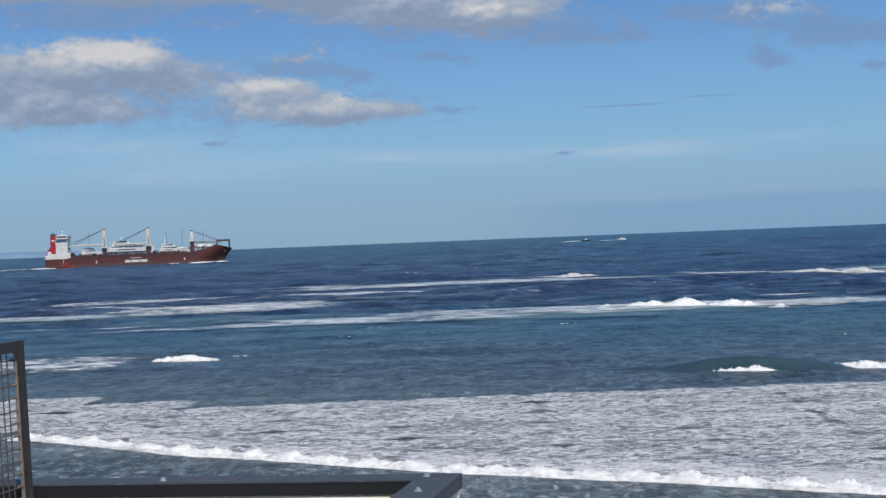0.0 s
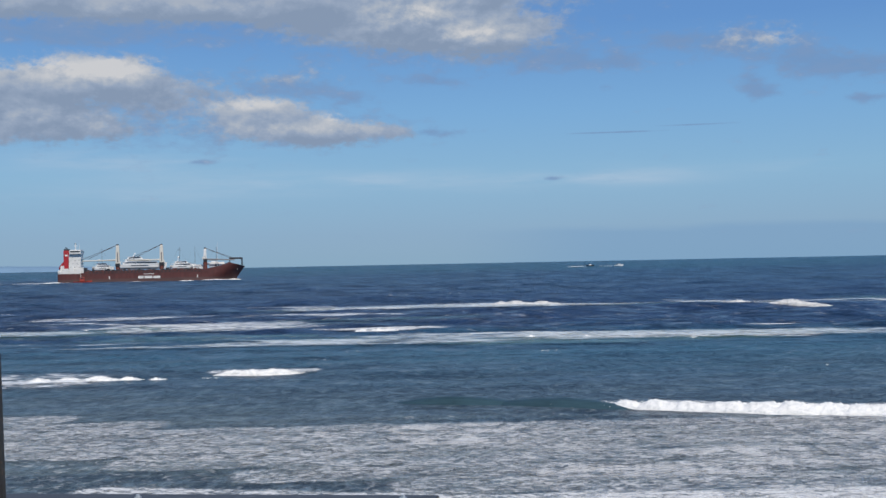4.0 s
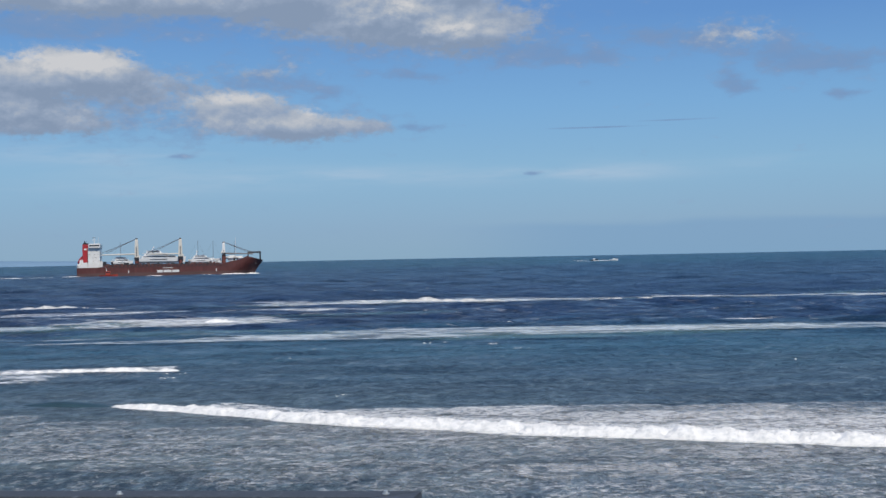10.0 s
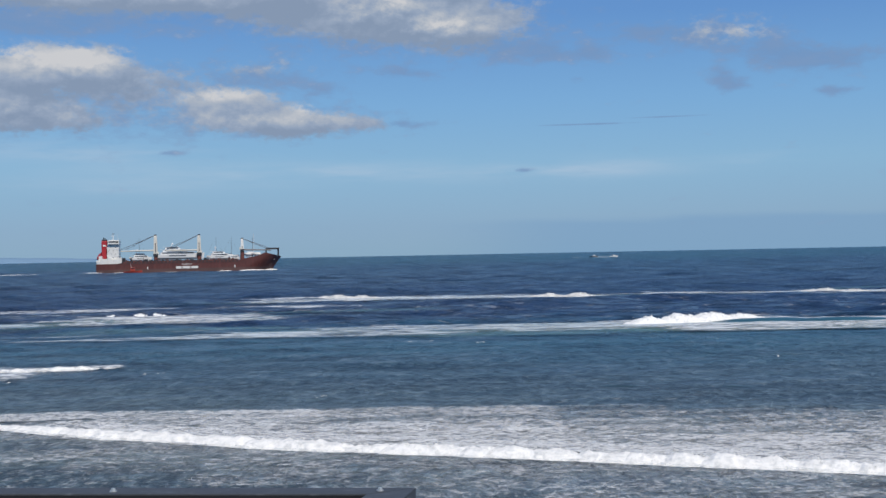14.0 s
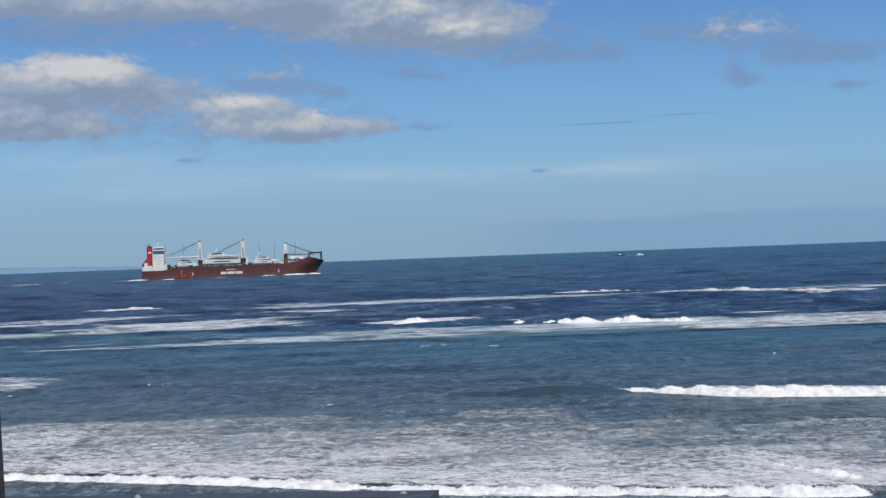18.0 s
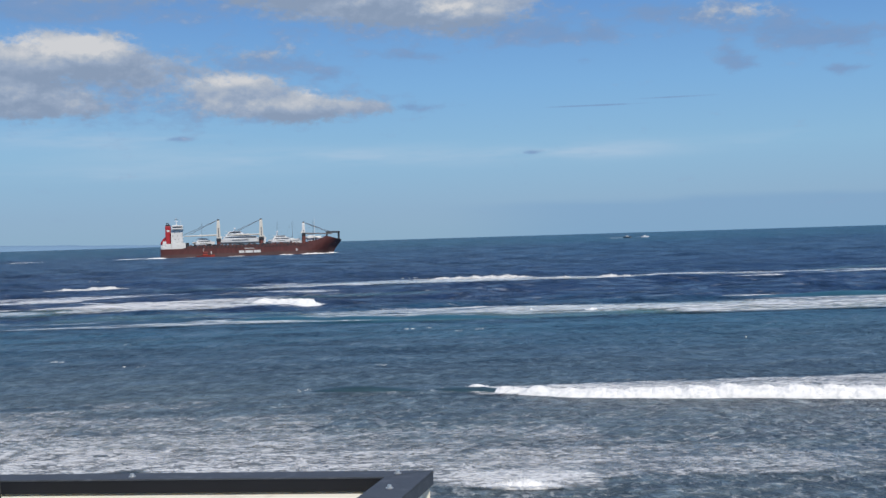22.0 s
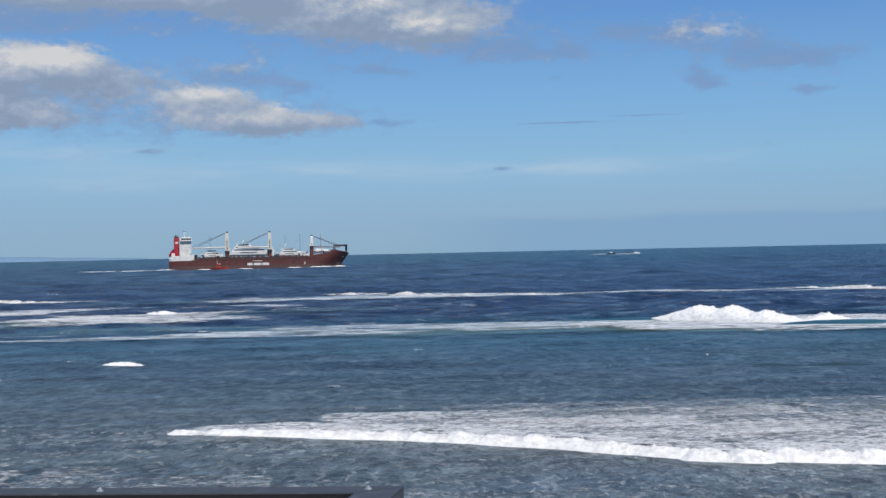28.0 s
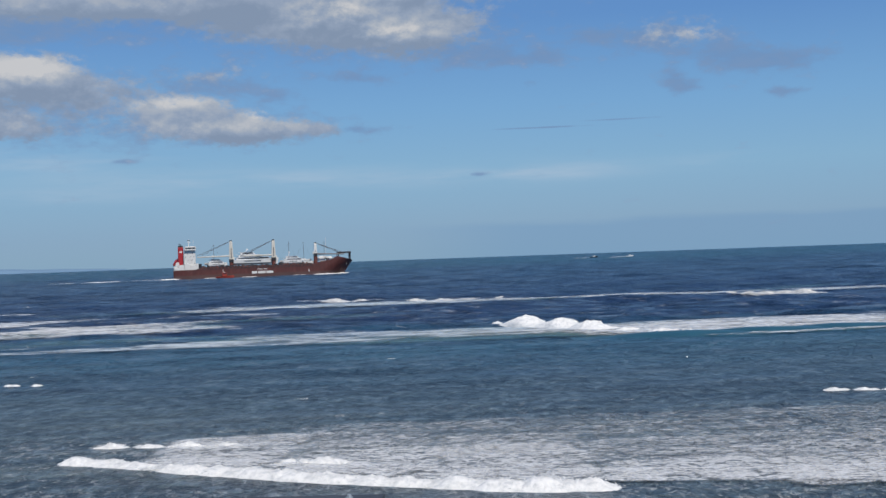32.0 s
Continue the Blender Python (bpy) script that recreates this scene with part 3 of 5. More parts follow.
def make_ship():
    ship = thing("cargo_ship", "long maroon heavy-lift cargo ship with three deck cranes, under way", "cargo ship")
    xs = [0, 2, 5, 10, 15, 19, 22, 27, 40, 60, 80, 100, 115, 126, 131, 136, 140, 143, 146, 148.5, 150, 151.5, 153, 155, 157, 159, 161, 163, 165, 166.5, 167.6]
    for name, low, high, mat, lab in (("boot_top", -3.0, 3.2, BOOT, "dark grey-brown boot topping"), ("hull", 3.2, None, HULL, "maroon painted hull side")):
        rings = []
        for x in xs:
            top = high if high is not None else sheer(x)
            side = hull_section(x, low, top)
            rings.append([(px, -w, z) for px, w, z in side] + [(px, w, z) for px, w, z in side[::-1]])
        part(name, loft(rings), mat, ship, lab, smooth=False)
    # plate seams and the rubbing strake
    part("rubbing_strake", boxes((20, 132, -12.62, -12.42, 8.2, 8.55)), BOOT, ship)
    for x in range(32, 126, 6):
        part("bulwark_stay", boxes((x, x + 0.5, -12.5, -11.6, 9.3, 10.9), bevel=0.05), DARK, ship)
    for k in range(30):
        part("freeing_port", boxes((27.2 + 3.35 * k, 29.0 + 3.35 * k, -12.50, -12.3, 8.75, 9.75), bevel=0.02), DARK, ship)
    part("hatch_coaming", boxes((26, 127, -10.8, 10.8, 9.0, 10.6), bevel=0.1), DARK, ship, "black hatch coaming")
    part("bulwark", boxes((24, 127, -12.45, -12.25, 9.2, 10.0)), DECK, ship)
    # aft house in tiers, with windows deck by deck
    house = part("deckhouse", boxes((9.2, 20.4, -10.8, 10.8, 8.2, 12.0), (9.8, 20.2, -9.6, 9.6, 12.0, 24.4), bevel=0.15), SHIPWHITE, ship, "white deckhouse")
    for z, ports in ((13.2, (11.2, 14.6, 19.0)), (15.9, (13.2, 16.0, 17.2)), (18.6, (11.2, 15.2, 18.4)), (21.3, (12.6, 17.2))):
        part("deck_edge", boxes((9.7, 20.6, -9.72, 9.72, z - 1.10, z - 1.02)), SHIPWHITE, house)
        for x in ports:
            part("porthole", boxes((x, x + 0.55, -9.66, -9.58, z + 0.3, z + 0.85), bevel=0.02), GLASS, house)
        part("front_window", boxes((20.18, 20.26, -7.5, 7.5, z + 0.2, z + 0.95)), GLASS, house)
    bridge = part("wheelhouse", boxes((10.6, 20.6, -12.0, 12.0, 24.4, 27.3), (11.2, 20.0, -8.0, 8.0, 27.3, 27.7), bevel=0.12), SHIPWHITE, ship, "white wheelhouse with bridge wings")
    part("bridge_window", boxes((11.4, 20.0, -12.06, -11.97, 25.6, 26.7)), GLASS, bridge, "dark bridge windows")
    part("bridge_window", boxes((20.57, 20.66, -11.6, 11.6, 25.6, 26.7)), GLASS, bridge, "dark bridge windows")
    mast = part("radar_mast", rod(rod(bmesh.new(), (14.5, 0, 27.5), (14.5, 0, 33.6), 0.35, 0.18), (12.9, 0, 31), (16.2, 0, 31), 0.14), SHIPWHITE, ship)
    part("radar_bar", boxes((13.2, 15.8, -0.2, 0.2, 32.4, 32.75)), DARK, mast)
    part("whip_aerial", rod(bmesh.new(), (18.6, -5, 27.6), (18.6, -5, 33.0), 0.1, 0.05, 6), SHIPWHITE, ship)
    funnel = part("funnel", boxes((4.6, 9.4, -5.4, 5.4, 8.2, 27.2), bevel=0.5), FUNNEL, ship, "signal red funnel")
    part("funnel_top", boxes((4.9, 9.1, -4.6, 4.6, 27.2, 28.4), bevel=0.2), DARK, funnel)
    part("funnel_mark", boxes((6.0, 8.4, -5.47, -5.42, 22.6, 24.0), bevel=0.01), SHIPWHITE, funnel, "pale plain mark")
    part("exhaust_pipe", rod(bmesh.new(), (6.2, 1, 28), (6.0, 1, 30), 0.4), DARK, funnel)
    part("exhaust_pipe", rod(bmesh.new(), (7.6, -1, 28), (7.4, -1, 29.6), 0.35), DARK, funnel)
    # free-fall lifeboat on its slide
    for side in (-2.2, 2.2):
        part("lifeboat_slide", rod(bmesh.new(), (0.6, side, 11.0), (5.2, side, 16.5), 0.25), SHIPWHITE, ship)
    bm = bmesh.new()
    bmesh.ops.create_uvsphere(bm, u_segments=14, v_segments=10, radius=1, matrix=Matrix.Translation((2.8, 0, 15.2)) @ Euler((0, radians(-48), 0)).to_matrix().to_4x4() @ Matrix.Diagonal((4.3, 1.6, 1.6, 1)))
    part("lifeboat", bm, FUNNEL, ship, "red enclosed lifeboat", smooth=True)
    for x in (0.6, 3.2, 5.6):
        part("stern_post", rod(bmesh.new(), (x, -10.5, 8.2), (x, -10.5, 11.4), 0.18), SHIPWHITE, ship)
    part("stern_block", boxes((2.0, 8.0, -11.0, -6.0, 8.2, 10.8), bevel=0.2), SHIPWHITE, ship)
    part("stern_rail", rod(rod(bmesh.new(), (0.3, -11, 10.2), (9, -11, 10.2), 0.09), (0.3, -11, 9.4), (9, -11, 9.4), 0.09), SHIPWHITE, ship)
    # cranes
    for x, foot, top, tip, hinge, red in ((52.5, 9.4, 30.8, (21.5, 18.6), 18.8, 14.6), (91.4, 9.4, 30.6, (62.0, 18.4), 18.6, 15.0), (130.4, 10.4, 27.0, (157.0, 17.4), 18.2, 17.2)):
        side = -8.0
        ped = part("crane_pedestal", rod(bmesh.new(), (x, side, foot), (x, side, red), 1.9, 1.75, 20), DECK, ship, "red brown crane pedestal", smooth=False)
        slim = 0.78 if x > 100 else 1.0
        rings = []
        for f, wx, wy in ((0, 1.9, 2.0), (0.12, 1.85, 2.0), (0.7, 1.5, 1.6), (0.93, 1.35, 1.3), (1, 0.9, 1.0)):
            z = red + (top - red) * f
            rings.append([(x - wx * slim, side - wy, z), (x + wx * slim, side - wy, z), (x + wx * slim, side + wy, z), (x - wx * slim, side + wy, z)])
        post = part("crane_post", loft(rings), CREAM if x < 100 else SHIPWHITE, ship, "cream crane tower")
        part("slewing_collar", boxes((x - 2.1 * slim, x + 2.1 * slim, side - 2.2, side + 2.2, red - 0.9, red + 1.6), bevel=0.3), DARK, ped, "black slewing collar")
        part("cab", boxes((x + (1.5 if x < 100 else -2.6), x + (2.9 if x < 100 else -1.2), side - 1.6, side + 0.4, red + 1.0, red + 3.0), bevel=0.15), SHIPWHITE, post)
        part("ladder", boxes((x - 0.35 * slim, x + 0.35 * slim, side - 2.1, side - 1.95, red + 2.4, top - 6.0)), WIRE, post)
        part("head_sheave", boxes((x - 1.1, x + 1.1, side - 1.2, side + 1.2, top - 0.1, top + 0.8), bevel=0.2), DARK, post)
        jib = bmesh.new()
        sgn = -1 if tip[0] < x else 1
        for dy in (-1.6, 1.6):
            rod(jib, (x + sgn * 1.6, side + dy, hinge), (tip[0], side + dy * 0.4, tip[1]), 0.62, 0.4, 8)
        for k in range(9):
            f = k / 8
            a = (x + sgn * 1.6) + (tip[0] - x - sgn * 1.6) * f
            z = hinge + (tip[1] - hinge) * f
            rod(jib, (a, side - 1.6 + 0.96 * f, z), (a, side + 1.6 - 0.96 * f, z), 0.2, sides=6)
        part("jib", jib, CREAM if x < 100 else WIRE, ship, "pale lattice jib laid over the deck")
        for dy in (-0.8, 0.8):
            for f in (1.0, 0.86):
                part("luffing_rope", rod(bmesh.new(), (x, side + dy, top + 0.3), (x + (tip[0] - x) * f, side + dy * 0.6, hinge + (tip[1] - hinge) * f + 1.2), 0.16, sides=6), WIRE, ship)
    # gantry over the forecastle
    gantry = part("bow_gantry", boxes((152.2, 153.0, -6, -5.2, 13, 18.6), (163.2, 164.4, -3.4, -2.4, 12, 18.6), (152.2, 164.4, -6.0, -2.4, 18.0, 19.4), (152.2, 153.0, 5.2, 6, 13, 18.6), (163.2, 164.4, 2.4, 3.4, 12, 18.6), (152.2, 164.4, 2.4, 6.0, 18.0, 19.4), bevel=0.25), DARK, ship, "black cargo gantry over the bow")
    part("gantry_cross_beam", boxes((163.3, 164.3, -2.4, 2.4, 18.2, 19.2)), DARK, gantry)
    part("bow_light_mast", rod(bmesh.new(), (141.3, 0, 12), (141.3, 0, 31.5), 0.2, 0.1), SHIPWHITE, ship)
    for x0, x1 in ((134, 139), (143, 148)):
        part("forecastle_house", boxes((x0, x1, -5, 5, 12, 14.6), bevel=0.2), SHIPWHITE, ship)
    # plain white bars where the side carries lettering
    for x0, x1 in ((70.6, 75.4), (76.2, 83.2), (84.0, 90.2)):
        part("side_bar", boxes((x0, x1, -12.56, -12.38, 3.0, 5.2), bevel=0.02), SHIPWHITE, ship, "white bar of the side marking")
    part("side_bar", boxes((75.5, 84.5, -12.52, -12.38, 6.8, 7.3)), SHIPWHITE, ship, "white bar of the side marking")
    for x in (45.0, 123.0):
        part("draught_mark", boxes((x, x + 0.8, -12.52, -12.38, 3.0, 5.4)), SHIPWHITE, ship, "white bar of a draught mark")
    part("bow_bar", boxes((151.5, 160.0, -6.0, -5.6, 9.4, 10.0)), SHIPWHITE, ship, "pale bar of the bow marking")
    # dark clutter of stanchions and lashing gear along the rail
    rng = random.Random(12)
    x = 26.0
    while x < 126:
        w = rng.uniform(0.8, 3.2)
        part("lashing_gear", boxes((x, x + w, -11.9, -11.0, 9.4, 10.2 + rng.uniform(0.3, 1.9)), bevel=0.08), rng.choice((DARK, DARK, BOOT, DECK)), ship)
        x += w + rng.uniform(0.2, 1.4)
    for x, y, z0, w, h in ((0.8, -10.6, 8.3, 3.4, 3.2), (5.0, -11.2, 8.3, 4.6, 4.4), (10.0, -11.4, 8.3, 4.2, 5.6), (15.0, -11.3, 8.3, 4.6, 4.0), (20.4, -10.6, 9.0, 2.2, 4.6), (2.4, -9.2, 11.4, 3.0, 3.4)):
        part("aft_locker", boxes((x, x + w, y, y + 3, z0, z0 + h), bevel=0.15), SHIPWHITE, ship)
    part("aft_void", boxes((22.8, 25.6, -10.0, -6.0, 9.0, 13.2), bevel=0.1), DARK, ship)
    # the upper works stand a little taller
    for ob in ship.children_recursive:
        for v in ob.data.vertices:
            if v.co.z > 10:
                v.co.z = 10 + (v.co.z - 10) * 1.13
    rides(ship)
    # white water round the hull
    wake = thing("bow_wave", "white bow wave and wash along the waterline", "wake")
    for x0, x1, w, h in ((126, 152, 1.6, 1.1), (106, 122, 1.4, 0.6), (150, 163, 1.4, 1.2), (60, 76, 0.8, 0.45), (-14, 7, 2.2, 1.1), (-45, -10, 2.2, 0.55), (-85, -40, 2.0, 0.5), (-140, -80, 1.8, 0.45), (-200, -135, 1.6, 0.4), (-260, -190, 1.6, 0.35)):
        bm = bmesh.new()
        n = 28
        rows = []
        for k in range(n + 1):
            f = k / n
            x = x0 + (x1 - x0) * f
            swell = math.sin(math.pi * f) ** 0.5 * (0.75 + 0.5 * noise.noise((x * 0.8, h * 9, 2)))
            half = hull_section(min(max(x, 0), 157), 0, 9)[0][1] if x > 0 else 7
            rows.append([(x, -half - w * 2.2 * swell, -0.1), (x, -half - w * 0.8, h * swell), (x, -half + 0.6, h * 0.9 * swell), (x, -half + 1.2, -0.1)])
        part("wash", loft(rows), FOAM, wake)
    rides(wake)


def yacht(name, label, long, high, tiers, mast, step=2.3):
    """A motor yacht on a cradle; x forward, z from the cradle's foot."""
    y = thing(name, label, "yacht", group="yachts carried as deck cargo")
    wide = long * 0.19
    rings = []
    for k in range(15):
        f = k / 14
        fill = 1 - (max(0, f - 0.55) / 0.45) ** 2.2
        rise = high * (0.92 + 0.30 * max(0, f - 0.35))
        w = max(0.08, wide / 2 * fill)
        x = long * f
        rings.append([(x - 0.0, -w * 0.35, high * 0.22 + 0.25 * high * max(0, f - 0.75)), (x, -w * 0.86, high * 0.48), (x + long * 0.02 * f, -w, rise), (x + long * 0.02 * f, w, rise), (x, w * 0.86, high * 0.48), (x, w * 0.35, high * 0.22 + 0.25 * high * max(0, f - 0.75))])
    hull = part("hull", loft(rings), GELCOAT, y, "white yacht hull")
    part("hull_windows", boxes((long * 0.25, long * 0.62, -wide / 2 - 0.03, -wide / 2 + 0.1, high * 0.72, high * 0.8)), GLASS, hull)
    z, x0, x1, w = high * 0.93, long * 0.06, long * 0.80, wide * 0.46
    for k in range(tiers):
        rings = [[(x0, -w, z), (x1 + step * 0.9, -w * 0.8, z), (x1 + step * 0.9, w * 0.8, z), (x0, w, z)], [(x0 + step * 0.3, -w * 0.95, z + step), (x1 - step * 0.1, -w * 0.72, z + step), (x1 - step * 0.1, w * 0.72, z + step), (x0 + step * 0.3, w * 0.95, z + step)]]
        deck = part("superstructure", loft(rings), GELCOAT, y, "white superstructure tier")
        part("window_band", boxes((x0 + step * 0.9, x1 - step * 0.3, -w * 1.0 - 0.02, -w * 0.86, z + step * 0.45, z + step * 0.7)), GLASS, deck)
        part("overhang", boxes((x0 - step * 0.9, x1 + step * 0.1, -w * 1.06, w * 1.06, z + step, z + step * 1.1), bevel=0.03), GELCOAT, y)
        z += step * 1.1
        x0, x1, w = x0 + long * 0.05, x1 - long * 0.17, w * 0.86
    if mast:
        part("radar_arch", rod(rod(bmesh.new(), (x0 + long * 0.08, -w * 0.6, z), (x0 + long * 0.11, 0, z + mast), 0.28, 0.16), (x0 + long * 0.08, w * 0.6, z), (x0 + long * 0.11, 0, z + mast), 0.28, 0.16), GELCOAT, y)
        dome = bmesh.new()
        bmesh.ops.create_uvsphere(dome, u_segments=10, v_segments=8, radius=0.8, matrix=Matrix.Translation((x0 + long * 0.11, 0, z + mast * 0.8)))
        part("radar_dome", dome, GELCOAT, y, smooth=True)
    for f in (0.2, 0.42, 0.64):
        part("cradle", boxes((long * f - 0.5, long * f + 0.5, -wide * 0.4, wide * 0.4, 0.0, high * 0.34), bevel=0.05), DARK, y, "black steel cradle")
    return y


def sailing_yacht(long, mast):
    y = thing("sailing_yacht", "white sailing yacht with a bare mast on a cradle", "sailing yacht", group="yachts carried as deck cargo")
    rings = []
    for k in range(11):
        f = k / 10
        w = max(0.06, long * 0.13 * math.sin(math.pi * min(1, 0.18 + 0.82 * f)) ** 0.7)
        rings.append([(long * f, -w * 0.2, 1.5), (long * f, -w * 0.9, 2.5), (long * f, -w, 3.7 + 0.4 * f), (long * f, w, 3.7 + 0.4 * f), (long * f, w * 0.9, 2.5), (long * f, w * 0.2, 1.5)])
    part("hull", loft(rings), GELCOAT, y)
    part("coachroof", boxes((long * 0.25, long * 0.62, -1.1, 1.1, 3.8, 4.6), bevel=0.15), GELCOAT, y)
    part("keel", boxes((long * 0.4, long * 0.58, -0.2, 0.2, 0.0, 1.6), bevel=0.05), DARK, y)
    part("mast", rod(bmesh.new(), (long * 0.55, 0, 3.9), (long * 0.55, 0, mast), 0.19, 0.12), WIRE, y, "thin bare mast")
    part("boom", rod(bmesh.new(), (long * 0.55, 0, 5.4), (long * 0.15, 0, 5.5), 0.14), WIRE, y)
    for x in (0.0, long):
        part("stay", rod(bmesh.new(), (x, 0, 4), (long * 0.55, 0, mast), 0.03, sides=5), WIRE, y)
    part("cradle", boxes((long * 0.2, long * 0.3, -1.4, 1.4, 0, 2.2), (long * 0.66, long * 0.76, -1.4, 1.4, 0, 2.2)), DARK, y)
    return y


make_ship()
rides(yacht("superyacht", "large white three-deck motor yacht lashed on the ship", 41, 6.6, 3, 3.2, 2.1), 54.2, -5.5, 9.9)
rides(yacht("motor_yacht", "white motor yacht with a flybridge on the ship's deck", 21, 4.4, 2, 4.4, 1.9), 100.5, -5.0, 9.8)
rides(yacht("motor_yacht", "small white motor yacht beside the aft crane", 17, 4.0, 2, 3.4, 1.8), 31.5, -5.5, 9.8)
rides(yacht("motor_yacht", "white motor launch on the foredeck hatch", 10, 2.6, 1, 1.2, 1.3), 118.5, -6.5, 9.8)
for at, mast in ((28.5, 20.5), (98.0, 20.5), (112.0, 20.5), (131.5, 18.0)):
    rides(sailing_yacht(16, mast), at, 4.5, 10.6 if at < 126 else 12.6)


def make_pilot_boat():
    b = thing("pilot_boat", "small orange-red pilot boat running alongside the ship", "pilot boat")
    rings = []
    for k in range(11):
        f = k / 10
        w = max(0.1, 2.3 * (1 - max(0, f - 0.5) ** 2 * 4))
        rings.append([(16 * f, -w * 0.6, -0.4), (16 * f, -w, 1.5 + 0.9 * f * f), (16 * f, w, 1.5 + 0.9 * f * f), (16 * f, w * 0.6, -0.4)])
    part("hull", loft(rings), ORANGE, b)
    part("wheelhouse", boxes((5.5, 9.6, -1.5, 1.5, 1.7, 4.8), bevel=0.25), ORANGE, b)
    part("window", boxes((5.9, 9.4, -1.56, -1.46, 3.5, 4.3)), GLASS, b)
    part("mast", rod(bmesh.new(), (6.4, 0, 4.8), (6.0, 0, 8.4), 0.2, 0.1), SHIPWHITE, b)
    bm = bmesh.new()
    bmesh.ops.create_uvsphere(bm, u_segments=12, v_segments=6, radius=1, matrix=Matrix.Translation((-4, 0, 0)) @ Matrix.Diagonal((8, 1.6, 0.5, 1)))
    part("stern_wash", bm, FOAM, b, smooth=True)
    RIDERS.append((b, lambda t: ship_pose(t, float(np.interp(t, [0, 9, 18, 28, 32], [11, 19, 29.5, 37, 38])), -16.5, 0)))


make_pilot_boat()


def make_far_boats():
    for name, lab, mat, path in (("launch", "far white launch with a streak of wake", GELCOAT, [(0, 8.35, 1900), (9, 9.5, 1950), (18, 10.35, 1980), (25, 11.45, 2020), (32, 12.75, 2150)]),
                                 ("fishing_boat", "far dark fishing boat near the horizon", DARK, [(0, 6.7, 1950), (9, 8.55, 1950), (18, 9.45, 1990), (25, 10.7, 2060), (32, 11.1, 2200)])):
        b = thing(name, lab, "boat")
        rings = []
        for k in range(9):
            f = k / 8
            w = max(0.1, 2.2 * (1 - max(0, f - 0.5) ** 2 * 4))
            w *= 0.8
            rings.append([(-7 + 14 * f, -w * 0.6, -0.4), (-7 + 14 * f, -w, 1.6 + f * f), (-7 + 14 * f, w, 1.6 + f * f), (-7 + 14 * f, w * 0.6, -0.4)])
        part("hull", loft(rings), mat, b)
        part("cabin", boxes((-2, 2, -1.2, 1.2, 1.7, 3.4), bevel=0.3), GELCOAT, b)
        part("mast", rod(bmesh.new(), (0, 0, 3.4), (0, 0, 5.2), 0.12, 0.08), WIRE, b)
        bm = bmesh.new()
        bmesh.ops.create_uvsphere(bm, u_segments=16, v_segments=6, radius=1, matrix=Matrix.Translation((-22, 0, 0)) @ Matrix.Diagonal((17, 1.8, 0.45, 1)))
        part("wake", bm, FOAM, b, "pale streak of wake", smooth=True)
        ts, azs, ds = zip(*path)
        RIDERS.append((b, lambda t, ts=ts, azs=azs, ds=ds: pose(math.sin(radians(float(np.interp(t, ts, azs)))) * float(np.interp(t, ts, ds)),
                                                              math.cos(radians(float(np.interp(t, ts, azs)))) * float(np.interp(t, ts, ds)), 0, 0, 0, 12)))
    buoy = thing("buoy", "small white mooring buoy afloat", "buoy")
    bm = bmesh.new()
    bmesh.ops.create_uvsphere(bm, u_segments=14, v_segments=10, radius=0.13, matrix=Matrix.Translation((0, 0, 0.08)))
    part("float", bm, GELCOAT, buoy, smooth=True)
    part("ring", rod(bmesh.new(), (0, 0, 0.2), (0, 0, 0.28), 0.03), WIRE, buoy)
    RIDERS.append((buoy, lambda t: pose(float(np.interp(t, [0, 7, 14, 20, 24, 32], [49.5, 49, 47, 42.5, 40.8, 41])), 151, 0)))


make_far_boats()

# ---- breaking waves, built of rigid rolls of foam and sheets of lace ----
WAVES = []     # part, rows


